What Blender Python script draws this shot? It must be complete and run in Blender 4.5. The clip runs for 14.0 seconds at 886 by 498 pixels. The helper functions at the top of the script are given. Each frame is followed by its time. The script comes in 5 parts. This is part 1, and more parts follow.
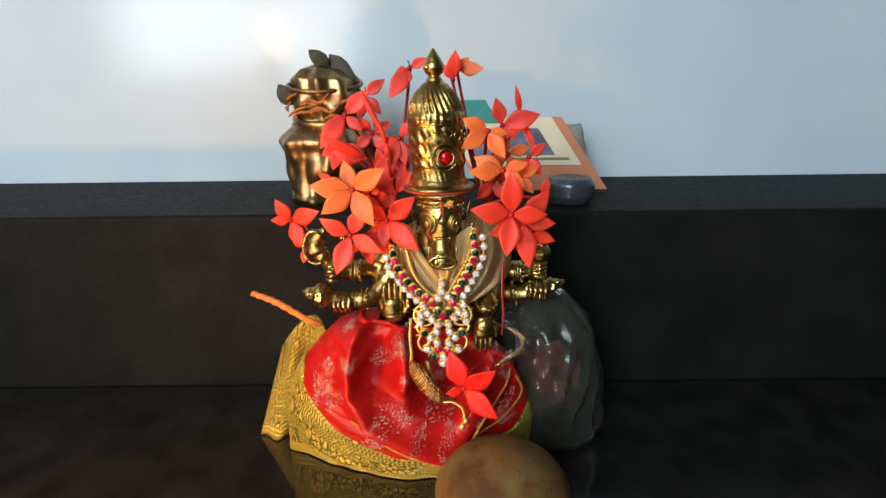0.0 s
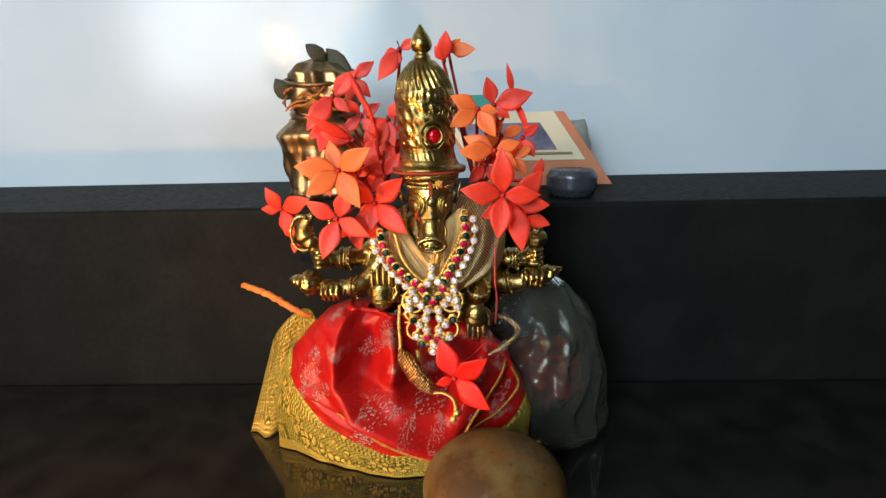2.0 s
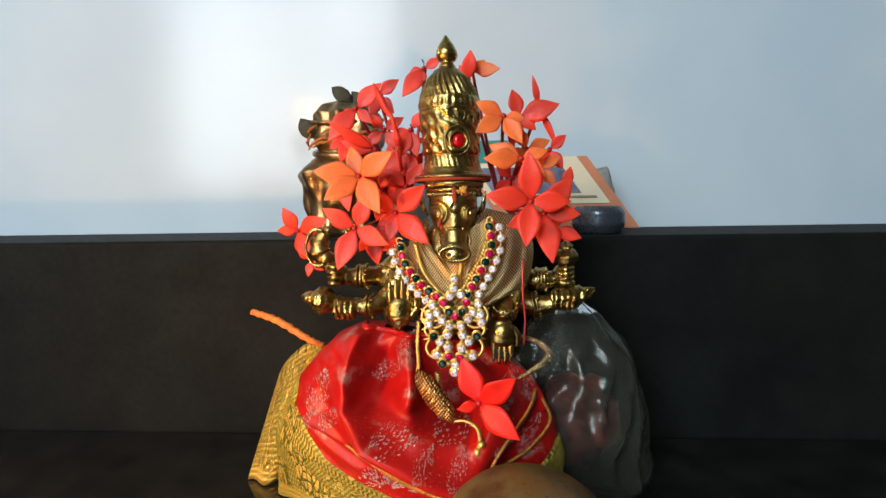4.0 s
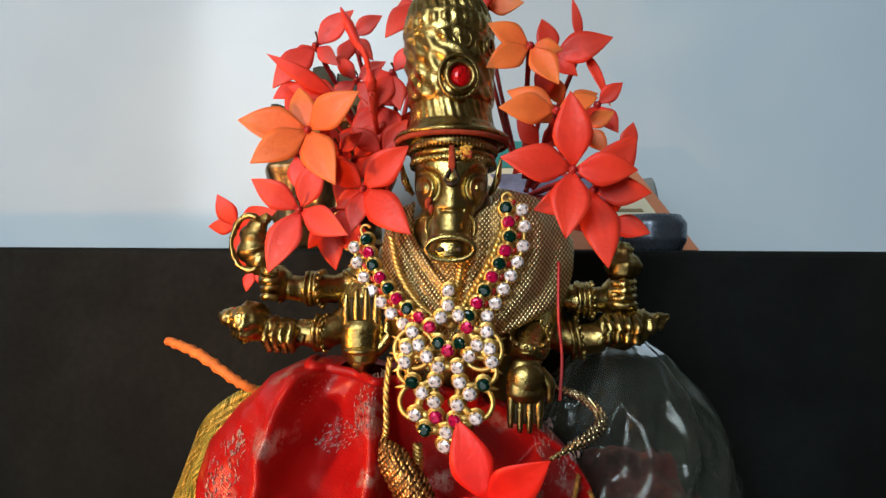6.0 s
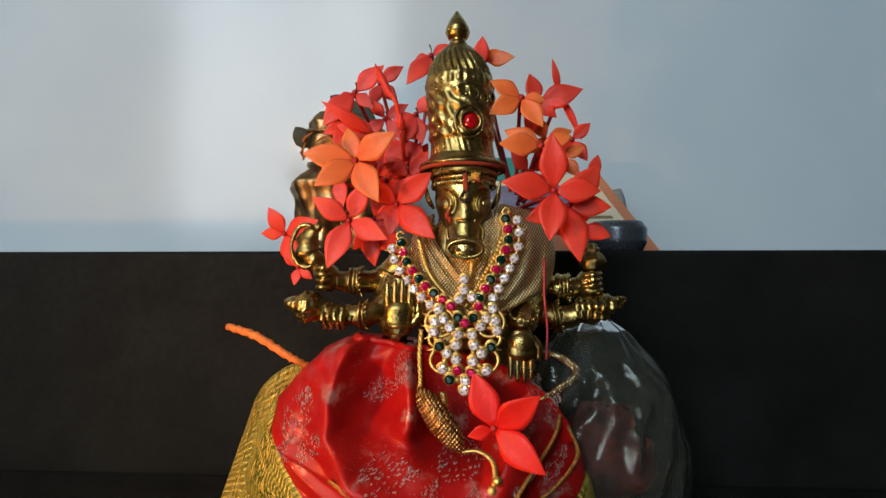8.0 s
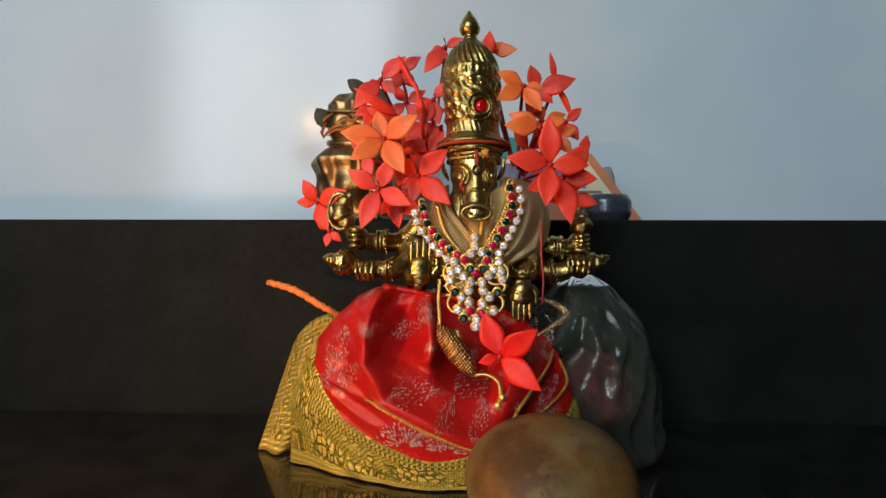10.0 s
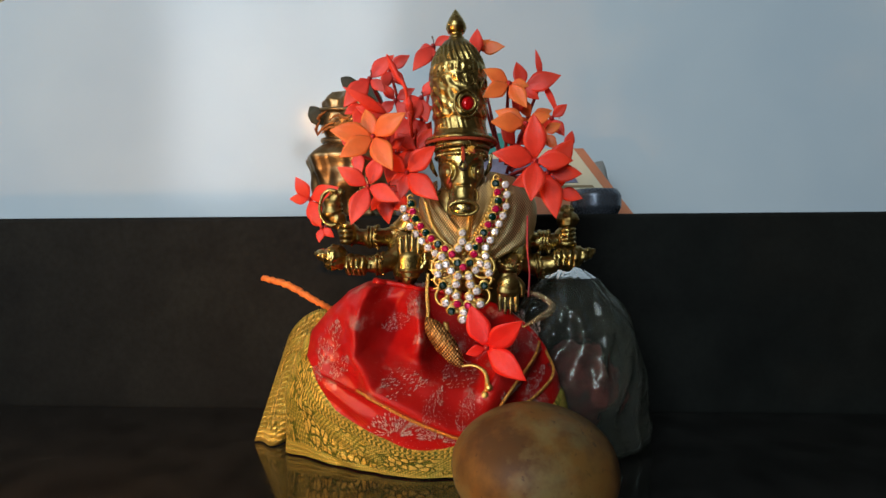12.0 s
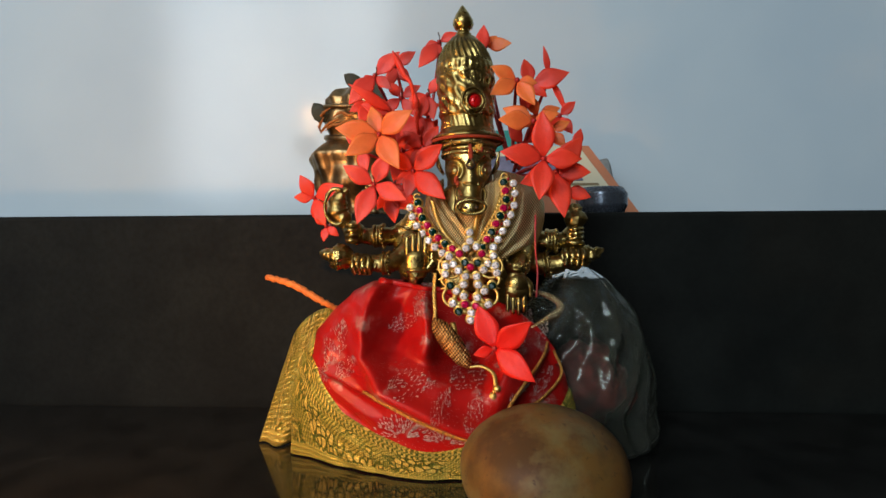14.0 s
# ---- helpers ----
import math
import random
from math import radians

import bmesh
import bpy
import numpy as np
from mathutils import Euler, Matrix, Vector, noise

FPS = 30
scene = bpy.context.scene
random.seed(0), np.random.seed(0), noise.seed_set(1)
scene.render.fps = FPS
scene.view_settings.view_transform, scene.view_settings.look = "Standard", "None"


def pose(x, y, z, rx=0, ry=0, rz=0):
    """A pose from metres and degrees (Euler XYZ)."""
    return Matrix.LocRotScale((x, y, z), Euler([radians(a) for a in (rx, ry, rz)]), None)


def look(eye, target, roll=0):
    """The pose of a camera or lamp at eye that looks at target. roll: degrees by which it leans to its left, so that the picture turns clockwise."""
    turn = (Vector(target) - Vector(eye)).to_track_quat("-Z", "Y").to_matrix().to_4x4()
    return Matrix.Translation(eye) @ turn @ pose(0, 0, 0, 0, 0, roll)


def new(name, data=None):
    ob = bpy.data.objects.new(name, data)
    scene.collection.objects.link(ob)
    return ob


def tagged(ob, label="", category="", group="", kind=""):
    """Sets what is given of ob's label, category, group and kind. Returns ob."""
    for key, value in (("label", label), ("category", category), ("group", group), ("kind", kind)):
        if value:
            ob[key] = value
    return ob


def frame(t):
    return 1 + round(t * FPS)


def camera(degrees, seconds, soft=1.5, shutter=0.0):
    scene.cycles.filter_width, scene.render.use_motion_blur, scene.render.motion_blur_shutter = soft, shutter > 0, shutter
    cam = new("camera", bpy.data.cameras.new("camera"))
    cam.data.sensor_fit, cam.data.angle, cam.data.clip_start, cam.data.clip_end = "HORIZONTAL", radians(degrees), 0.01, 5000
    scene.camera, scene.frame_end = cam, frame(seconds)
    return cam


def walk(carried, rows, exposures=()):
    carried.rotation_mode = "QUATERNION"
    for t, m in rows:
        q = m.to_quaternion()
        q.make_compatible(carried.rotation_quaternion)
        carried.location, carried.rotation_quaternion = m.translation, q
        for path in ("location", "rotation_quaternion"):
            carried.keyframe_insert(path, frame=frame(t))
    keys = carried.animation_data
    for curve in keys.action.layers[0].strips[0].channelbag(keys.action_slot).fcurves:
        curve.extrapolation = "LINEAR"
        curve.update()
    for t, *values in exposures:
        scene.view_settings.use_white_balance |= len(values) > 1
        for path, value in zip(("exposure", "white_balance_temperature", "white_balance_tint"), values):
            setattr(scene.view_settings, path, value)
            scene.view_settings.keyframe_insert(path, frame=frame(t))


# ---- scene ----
cam = camera(82.1, 14.0)
METRES, EYE, TILT, LEAN, TURN = 0.222, 0.139, 0.0, 0.0, 0.0
ROWS = [
    (0.0, 0.0, 0.0, 0.0, -0.19, -16.33, 0.63),
    (0.5, 0.032, -0.0023, -0.0056, 0.01, -16.43, 0.97),
    (1.0, 0.0001, -0.0216, -0.0014, -0.07, -16.62, 0.7),
    (1.5, 0.0237, -0.02, -0.0258, 0.26, -16.43, 0.83),
    (2.0, 0.0403, 0.0158, -0.0611, 1.54, -14.23, 1.32),
    (2.5, 0.0219, -0.0122, -0.0896, 2.74, -13.02, 1.24),
    (3.0, 0.0147, -0.0022, -0.1203, 2.69, -8.71, 1.03),
    (3.5, 0.0211, 0.0057, -0.1539, 2.97, -6.05, 1.05),
    (6.0, 0.0334, 0.3121, -0.2532, 5.2, 1.44, -0.43),
    (6.5, 0.0337, 0.3181, -0.2428, 5.06, 1.47, -0.54),
    (7.0, 0.0356, 0.3154, -0.2529, 3.58, 1.49, -0.32),
    (7.5, 0.0261, 0.247, -0.2598, 3.22, 2.15, -0.09),
    (8.0, 0.0056, 0.1498, -0.2619, 3.1, 1.91, 0.04),
    (8.5, -0.0198, 0.078, -0.2668, 2.63, 1.95, 0.16),
    (9.0, -0.0214, 0.0503, -0.2891, 2.41, 1.08, -0.19),
    (11.5, -0.0014, 0.0048, -0.2913, 2.65, -0.68, -0.01),
    (12.0, 0.0042, 0.0049, -0.2916, 2.67, -0.77, 0.33),
    (12.5, 0.0081, -0.0009, -0.2887, 2.66, -0.64, 0.42),
    (13.0, -0.0003, 0.0033, -0.2884, 2.7, -0.77, 0.37),
    (13.5, -0.0018, 0.0083, -0.2875, 2.69, -0.9, 0.36),
    (14.0, -0.0064, 0.0136, -0.2876, 2.69, -1.14, 0.32),
]
EXPOSURES = ((0.0, 0.2), (3.5, 0.15), (6.0, -0.1), (7.0, -0.45), (8.5, -0.35), (11.5, -0.36), (14.0, -0.34))
walk(cam, [(t, pose(0, 0, EYE, TILT, LEAN, TURN) @ pose(METRES * x, METRES * y, METRES * z, 90 + pitch, roll, yaw)) for t, x, y, z, yaw, pitch, roll in ROWS], EXPOSURES)

# ---- light ----
world = bpy.data.worlds.new("world")
scene.world = world
world.use_nodes = True
world.node_tree.nodes["Background"].inputs["Color"].default_value = (0.52, 0.68, 0.88, 1)
world.node_tree.nodes["Background"].inputs["Strength"].default_value = 0.42


def lamp(name, kind, m, energy, colour, size=0.1, size_y=0.1):
    data = bpy.data.lights.new(name, kind)
    data.energy, data.color = energy, colour
    if kind == "AREA":
        data.shape, data.size, data.size_y = "RECTANGLE", size, size_y
    else:
        data.shadow_soft_size = size
    ob = new(name, data)
    ob.matrix_world = m
    return ob


FLAME = Vector((-0.162, 0.172, 0.206))
TABLE = -0.003
lamp("window_light", "AREA", look((-0.90, -1.72, 1.0), (-0.90, 0.2, 1.0)), 56, (0.80, 0.92, 1.0), 1.08, 1.48)
lamp("flame_light", "POINT", Matrix.Translation(FLAME), 0.16, (1.0, 0.50, 0.16), 0.006)
# Assumed flame out of view, added for the warm glow from low down.
ADDED_DIYA = Vector((-0.135, 0.065, 0.050))
lamp("added_diya_light", "POINT", Matrix.Translation(ADDED_DIYA), 0.95, (1.0, 0.43, 0.10), 0.006)


# ---- materials ----
def material(name):
    mat = bpy.data.materials.new(name)
    mat.use_nodes = True
    return mat, mat.node_tree, mat.node_tree.nodes["Principled BSDF"]


def node(tree, kind, **values):
    n = tree.nodes.new(kind)
    for key, value in values.items():
        n.inputs[key.replace("_", " ")].default_value = value
    return n


def coords(tree, which="Object"):
    return tree.nodes.new("ShaderNodeTexCoord").outputs[which]


def noise_tex(tree, scale, detail=4.0, rough=0.55, vec=None):
    n = node(tree, "ShaderNodeTexNoise", Scale=scale, Detail=detail, Roughness=rough)
    tree.links.new(vec if vec else coords(tree), n.inputs["Vector"])
    return n.outputs["Fac"]


def ramp(tree, fac, *stops):
    r = tree.nodes.new("ShaderNodeValToRGB")
    el = r.color_ramp.elements
    while len(el) < len(stops):
        el.new(0.5)
    for e, (p, c) in zip(el, stops):
        e.position = p
        e.color = (*c, 1) if len(c) == 3 else c
    tree.links.new(fac, r.inputs["Fac"])
    return r.outputs["Color"]


def grey(v):
    return (v, v, v)


def mix(tree, fac, a, b):
    m = tree.nodes.new("ShaderNodeMix")
    m.data_type = "RGBA"
    for sock, v in ((m.inputs[0], fac), (m.inputs[6], a), (m.inputs[7], b)):
        if isinstance(v, bpy.types.NodeSocket):
            tree.links.new(v, sock)
        else:
            sock.default_value = v if isinstance(v, float) else (*v, 1)
    return m.outputs[2]


def bump(tree, bsdf, height, strength, distance):
    b = node(tree, "ShaderNodeBump", Strength=strength, Distance=distance)
    tree.links.new(height, b.inputs["Height"])
    tree.links.new(b.outputs["Normal"], bsdf.inputs["Normal"])


def plain(name, colour, rough=0.5, metal=0.0, vary=0.15, scale=120.0, relief=0.0, **extra):
    """Colour varied at two scales, with fine relief."""
    mat, tree, bsdf = material(name)
    big = noise_tex(tree, scale, 3)
    fine = noise_tex(tree, scale * 9, 4)
    lo = tuple(c * (1 - vary) for c in colour)
    hi = tuple(min(1, c * (1 + vary)) for c in colour)
    col = mix(tree, ramp(tree, big, (0.3, grey(0)), (0.7, grey(1))), lo, hi)
    col = mix(tree, ramp(tree, fine, (0.35, grey(0.0)), (0.75, grey(0.35))), col, lo)
    tree.links.new(col, bsdf.inputs["Base Color"])
    r = ramp(tree, fine, (0.3, grey(max(0, rough - 0.07))), (0.7, grey(min(1, rough + 0.1))))
    tree.links.new(r, bsdf.inputs["Roughness"])
    bsdf.inputs["Metallic"].default_value = metal
    for key, value in extra.items():
        bsdf.inputs[key.replace("_", " ")].default_value = value
    if relief:
        bump(tree, bsdf, fine, 0.5, relief)
    return mat


def brass_material(name, bright, tarnish, scale=160.0, rough=0.20):
    mat, tree, bsdf = material(name)
    big = noise_tex(tree, scale, 5, 0.6)
    fine = noise_tex(tree, scale * 8, 3)
    col = mix(tree, ramp(tree, big, (0.38, grey(0)), (0.66, grey(0.9))), bright, tarnish)
    tree.links.new(col, bsdf.inputs["Base Color"])
    tree.links.new(ramp(tree, big, (0.3, grey(rough)), (0.75, grey(rough + 0.22))), bsdf.inputs["Roughness"])
    bsdf.inputs["Metallic"].default_value = 1.0
    mid = noise_tex(tree, scale * 3.2, 3)
    both = tree.nodes.new("ShaderNodeMath")
    both.operation = "ADD"
    tree.links.new(mid, both.inputs[0])
    tree.links.new(fine, both.inputs[1])
    bump(tree, bsdf, both.outputs[0], 0.18, 0.0006)
    return mat


BRASS = brass_material("brass", (0.50, 0.37, 0.125), (0.13, 0.075, 0.022))
# Brown for tarnish and for the shade in grooves, nostrils and finger gaps.
TARNISH_SHADE = plain("dark_tarnish_shade", (0.035, 0.022, 0.010), 0.55, 0.4, 0.4, 700)
BRASS_DULL = brass_material("dull_brass", (0.42, 0.28, 0.13), (0.13, 0.075, 0.035), 110, 0.30)
GOLD = brass_material("gilt_metal", (0.85, 0.58, 0.18), (0.62, 0.38, 0.10), 300, 0.36)


def petal_material(name, deep, light):
    mat, tree, bsdf = material(name)
    uv = coords(tree, "UV")
    sep = tree.nodes.new("ShaderNodeSeparateXYZ")
    tree.links.new(uv, sep.inputs[0])
    blotch = noise_tex(tree, 180, 3)
    vein = noise_tex(tree, 900, 2)
    col = mix(tree, ramp(tree, sep.outputs["X"], (0.0, grey(0.0)), (0.9, grey(1.0))), deep, light)
    dark = tuple(c * 0.72 for c in deep)
    col = mix(tree, ramp(tree, blotch, (0.45, grey(0)), (0.8, grey(0.6))), col, dark)
    tree.links.new(col, bsdf.inputs["Base Color"])
    tree.links.new(ramp(tree, vein, (0.3, grey(0.38)), (0.7, grey(0.55))), bsdf.inputs["Roughness"])
    bsdf.inputs["Subsurface Weight"].default_value = 0.15
    bsdf.inputs["Subsurface Scale"].default_value = 0.002
    bsdf.inputs["Specular IOR Level"].default_value = 0.28
    bump(tree, bsdf, vein, 0.25, 0.0003)
    return mat


PETAL = {
    "red": petal_material("red_petal", (0.74, 0.034, 0.017), (0.81, 0.055, 0.024)),
    "pink": petal_material("coral_petal", (0.73, 0.045, 0.032), (0.83, 0.080, 0.047)),
    "orange": petal_material("orange_petal", (0.86, 0.135, 0.032), (0.92, 0.22, 0.050)),
    "lap": petal_material("scarlet_petal", (0.78, 0.012, 0.008), (0.86, 0.026, 0.012)),
}
STEM = plain("flower_tube", (0.42, 0.02, 0.02), 0.45, 0, 0.25, 300)
ANTHER = plain("dry_stamen", (0.10, 0.05, 0.03), 0.7, 0, 0.3, 600)


def silk_material():
    """Red silk with a fine weave and worn silver thread motifs."""
    mat, tree, bsdf = material("red_silk")
    vec = coords(tree)
    weave = node(tree, "ShaderNodeTexWave", Scale=900.0, Distortion=0.6, Detail=1.0)
    weave.bands_direction = "DIAGONAL"
    tree.links.new(vec, weave.inputs["Vector"])
    tint = noise_tex(tree, 60, 4)
    col = mix(tree, ramp(tree, tint, (0.3, grey(0)), (0.7, grey(1))), (0.30, 0.003, 0.004), (0.46, 0.008, 0.006))
    wob = node(tree, "ShaderNodeTexNoise", Scale=140.0, Detail=3.0)
    tree.links.new(vec, wob.inputs["Vector"])
    off = node(tree, "ShaderNodeVectorMath")
    off.operation = "MULTIPLY_ADD"
    off.inputs[1].default_value = (0.012, 0.012, 0.012)
    tree.links.new(wob.outputs["Color"], off.inputs[0])
    tree.links.new(vec, off.inputs[2])
    mapped = tree.nodes.new("ShaderNodeMapping")
    mapped.inputs["Rotation"].default_value = (0, 0.5, 0)
    mapped.inputs["Scale"].default_value = (1.0, 1.0, 1.7)
    tree.links.new(off.outputs[0], mapped.inputs["Vector"])
    cells = node(tree, "ShaderNodeTexVoronoi", Scale=58.0, Randomness=0.9)
    tree.links.new(mapped.outputs[0], cells.inputs["Vector"])
    worn = noise_tex(tree, 520, 8, 0.8)
    scratch = node(tree, "ShaderNodeTexWave", Scale=300.0, Distortion=9.0, Detail=3.0)
    tree.links.new(vec, scratch.inputs["Vector"])
    shape = ramp(tree, cells.outputs["Distance"], (0.10, grey(1)), (0.3, grey(0)))
    thread = ramp(tree, worn, (0.44, grey(0)), (0.54, grey(1)))
    lines = ramp(tree, scratch.outputs["Fac"], (0.35, grey(0.12)), (0.6, grey(0.9)))
    m1 = tree.nodes.new("ShaderNodeMath")
    m1.operation = "MULTIPLY"
    tree.links.new(shape, m1.inputs[0])
    tree.links.new(thread, m1.inputs[1])
    m2 = tree.nodes.new("ShaderNodeMath")
    m2.operation = "MULTIPLY"
    tree.links.new(m1.outputs[0], m2.inputs[0])
    m2.inputs[1].default_value = 0.55
    spark = ramp(tree, noise_tex(tree, 2600, 1, 0.5), (0.70, grey(0)), (0.74, grey(1)))
    area = ramp(tree, noise_tex(tree, 75, 3), (0.48, grey(0)), (0.62, grey(1)))
    m3 = tree.nodes.new("ShaderNodeMath")
    m3.operation = "MULTIPLY"
    tree.links.new(spark, m3.inputs[0])
    tree.links.new(area, m3.inputs[1])
    m4 = tree.nodes.new("ShaderNodeMath")
    m4.operation = "MAXIMUM"
    tree.links.new(m2.outputs[0], m4.inputs[0])
    tree.links.new(m3.outputs[0], m4.inputs[1])
    col = mix(tree, m4.outputs[0], col, (0.68, 0.58, 0.48))
    tree.links.new(col, bsdf.inputs["Base Color"])
    tree.links.new(m4.outputs[0], bsdf.inputs["Metallic"])
    bsdf.inputs["Roughness"].default_value = 0.29
    bsdf.inputs["Sheen Weight"].default_value = 0.06
    bsdf.inputs["Sheen Tint"].default_value = (1, 0.15, 0.1, 1)
    bsdf.inputs["Anisotropic"].default_value = 0.4
    bsdf.inputs["Specular IOR Level"].default_value = 0.5
    bsdf.inputs["Specular Tint"].default_value = (1, 0.45, 0.4, 1)
    bump(tree, bsdf, weave.outputs["Fac"], 0.3, 0.0002)
    return mat


def brocade_material(name, bright, ground, scale=1.0, rough=0.48):
    """Gold thread woven over a coloured ground."""
    mat, tree, bsdf = material(name)

    def stretched(u, v):
        m = tree.nodes.new("ShaderNodeMapping")
        m.inputs["Scale"].default_value = (u, v, 1)
        tree.links.new(coords(tree, "UV"), m.inputs["Vector"])
        return m.outputs[0]

    def math_node(kind, x, y):
        n = tree.nodes.new("ShaderNodeMath")
        n.operation = kind
        for sock, v in zip(n.inputs, (x, y)):
            if isinstance(v, bpy.types.NodeSocket):
                tree.links.new(v, sock)
            else:
                sock.default_value = v
        return n.outputs[0]

    sep = tree.nodes.new("ShaderNodeSeparateXYZ")
    tree.links.new(coords(tree, "UV"), sep.inputs[0])
    up = sep.outputs["X"]
    # leaf figures made of small gold scales, parted by dark thread
    scales = node(tree, "ShaderNodeTexVoronoi", Scale=1.0, Randomness=0.75)
    scales.feature = "DISTANCE_TO_EDGE"
    tree.links.new(stretched(9 * scale, 170 * scale), scales.inputs["Vector"])
    scale_gold = ramp(tree, scales.outputs["Distance"], (0.05, grey(0)), (0.14, grey(1)))
    veins = node(tree, "ShaderNodeTexWave", Scale=1.0, Distortion=3.0, Detail=1.0)
    veins.bands_direction = "DIAGONAL"
    tree.links.new(stretched(9 * scale, 150 * scale), veins.inputs["Vector"])
    vein_gold = ramp(tree, veins.outputs["Fac"], (0.25, grey(0.35)), (0.6, grey(0.70)))
    where = node(tree, "ShaderNodeTexNoise", Scale=1.0, Detail=2.0)
    tree.links.new(stretched(2.2 * scale, 26 * scale), where.inputs["Vector"])
    figure = mix(tree, ramp(tree, where.outputs["Fac"], (0.47, grey(0)), (0.54, grey(1))), vein_gold, scale_gold)
    # dotted rows under the upper edge and a plain lower margin
    dots = node(tree, "ShaderNodeTexWave", Scale=1.0, Distortion=0.2)
    dots.bands_direction = "Y"
    tree.links.new(stretched(1, 60), dots.inputs["Vector"])
    rows = ramp(tree, up, (0.0, grey(0)), (0.72, grey(0)), (0.73, grey(1)), (0.79, grey(1)), (0.80, grey(0)), (0.86, grey(0)), (0.87, grey(1)), (0.93, grey(1)), (0.94, grey(0)))
    figure = mix(tree, rows, figure, ramp(tree, dots.outputs["Fac"], (0.4, grey(0.0)), (0.6, grey(1.0))))
    margin = ramp(tree, up, (0.0, grey(1)), (0.10, grey(1)), (0.12, grey(0)))
    figure = mix(tree, margin, figure, grey(0.7))
    warpthread = node(tree, "ShaderNodeTexWave", Scale=1.0, Distortion=0.4)
    warpthread.bands_direction = "Y"
    tree.links.new(stretched(1, 130), warpthread.inputs["Vector"])
    weft = node(tree, "ShaderNodeTexWave", Scale=1.0, Distortion=0.4)
    tree.links.new(stretched(7, 1), weft.inputs["Vector"])
    thread = math_node("MULTIPLY", warpthread.outputs["Fac"], weft.outputs["Fac"])
    gold = math_node("ADD", math_node("MULTIPLY", figure, 0.8), math_node("MULTIPLY", thread, 0.3))
    base = mix(tree, ramp(tree, noise_tex(tree, 55, 3), (0.4, grey(0)), (0.62, grey(1))), ground, tuple(c * f for c, f in zip(ground, (0.75, 1.25, 1.0))))
    shade = mix(tree, ramp(tree, gold, (0.12, grey(0)), (0.8, grey(1))), tuple(c * 0.5 for c in ground), mix(tree, gold, base, bright))
    glint = ramp(tree, noise_tex(tree, 2200, 2, 0.6), (0.60, grey(0)), (0.66, grey(0.8)))
    shade = mix(tree, glint, shade, tuple(min(1.0, c * 1.1) for c in bright))
    tree.links.new(shade, bsdf.inputs["Base Color"])
    bsdf.inputs["Metallic"].default_value = 0.45
    tree.links.new(ramp(tree, noise_tex(tree, 900, 3), (0.3, grey(rough - 0.12)), (0.7, grey(rough + 0.08))), bsdf.inputs["Roughness"])
    bump(tree, bsdf, gold, 1.0, 0.0008)
    return mat


def knit_material(name, bright, ground, pitch, rough=0.26):
    """Close gold chain work: small links in crossing slanted rows."""
    mat, tree, bsdf = material(name)
    bands = []
    for slant in (38, -38):
        m = tree.nodes.new("ShaderNodeMapping")
        m.inputs["Rotation"].default_value = (0, radians(slant), radians(slant * 0.2))
        tree.links.new(coords(tree), m.inputs["Vector"])
        w = node(tree, "ShaderNodeTexWave", Scale=2 * math.pi / (20 * pitch), Distortion=0.15)
        tree.links.new(m.outputs[0], w.inputs["Vector"])
        bands.append(w.outputs["Fac"])
    both = tree.nodes.new("ShaderNodeMath")
    both.operation = "MULTIPLY"
    tree.links.new(bands[0], both.inputs[0])
    tree.links.new(bands[1], both.inputs[1])
    link = ramp(tree, both.outputs[0], (0.02, grey(0)), (0.22, grey(1)))
    wear = ramp(tree, noise_tex(tree, 240, 4), (0.35, grey(0)), (0.7, grey(0.55)))
    col = mix(tree, link, ground, mix(tree, wear, bright, tuple(c * f for c, f in zip(bright, (0.75, 0.6, 0.45)))))
    tree.links.new(col, bsdf.inputs["Base Color"])
    bsdf.inputs["Metallic"].default_value = 1.0
    bsdf.inputs["Roughness"].default_value = rough
    bump(tree, bsdf, both.outputs[0], 0.7, 0.0003)
    return mat


SILK = silk_material()
BORDER = brocade_material("gold_green_brocade", (0.88, 0.58, 0.11), (0.25, 0.26, 0.018), 0.8)
BORDER_END = brocade_material("gold_brocade_end", (1.0, 0.66, 0.15), (0.40, 0.34, 0.03), 0.6)
TRIM = plain("orange_gold_trim", (0.66, 0.27, 0.05), 0.36, 0.6, 0.5, 1200, 0.0008)
SHAWL = knit_material("gold_chain_cloth", (0.98, 0.77, 0.40), (0.27, 0.155, 0.05), 0.00068, 0.36)
SPINDLE = knit_material("antique_gold_mesh", (0.74, 0.42, 0.15), (0.12, 0.05, 0.016), 0.0008, 0.40)
BRAID = knit_material("gold_braid", (0.86, 0.72, 0.44), (0.12, 0.06, 0.02), 0.0007)


def gem_material(name, colour, foil=0.0, rough=0.03, dark=0.45):
    """Cut stone over foil: facet reflections painted as light and dark cells."""
    mat, tree, bsdf = material(name)
    facets = node(tree, "ShaderNodeTexVoronoi", Scale=2400.0)
    tree.links.new(coords(tree), facets.inputs["Vector"])
    tone = tree.nodes.new("ShaderNodeSeparateColor")
    tree.links.new(facets.outputs["Color"], tone.inputs["Color"])
    col = mix(tree, ramp(tree, tone.outputs["Red"], (0.18, grey(0)), (0.34, grey(1))), tuple(c * dark for c in colour), colour)
    tree.links.new(col, bsdf.inputs["Base Color"])
    bsdf.inputs["Roughness"].default_value = rough
    bsdf.inputs["IOR"].default_value = 1.55
    bsdf.inputs["Metallic"].default_value = foil
    return mat


CLEAR = gem_material("foiled_crystal", (0.84, 0.83, 0.88), 0.3, 0.04, 0.26)
RUBY = gem_material("foiled_ruby", (0.56, 0.006, 0.085), 0.35)
EMERALD = gem_material("dark_emerald", (0.0, 0.020, 0.012), 0.0)
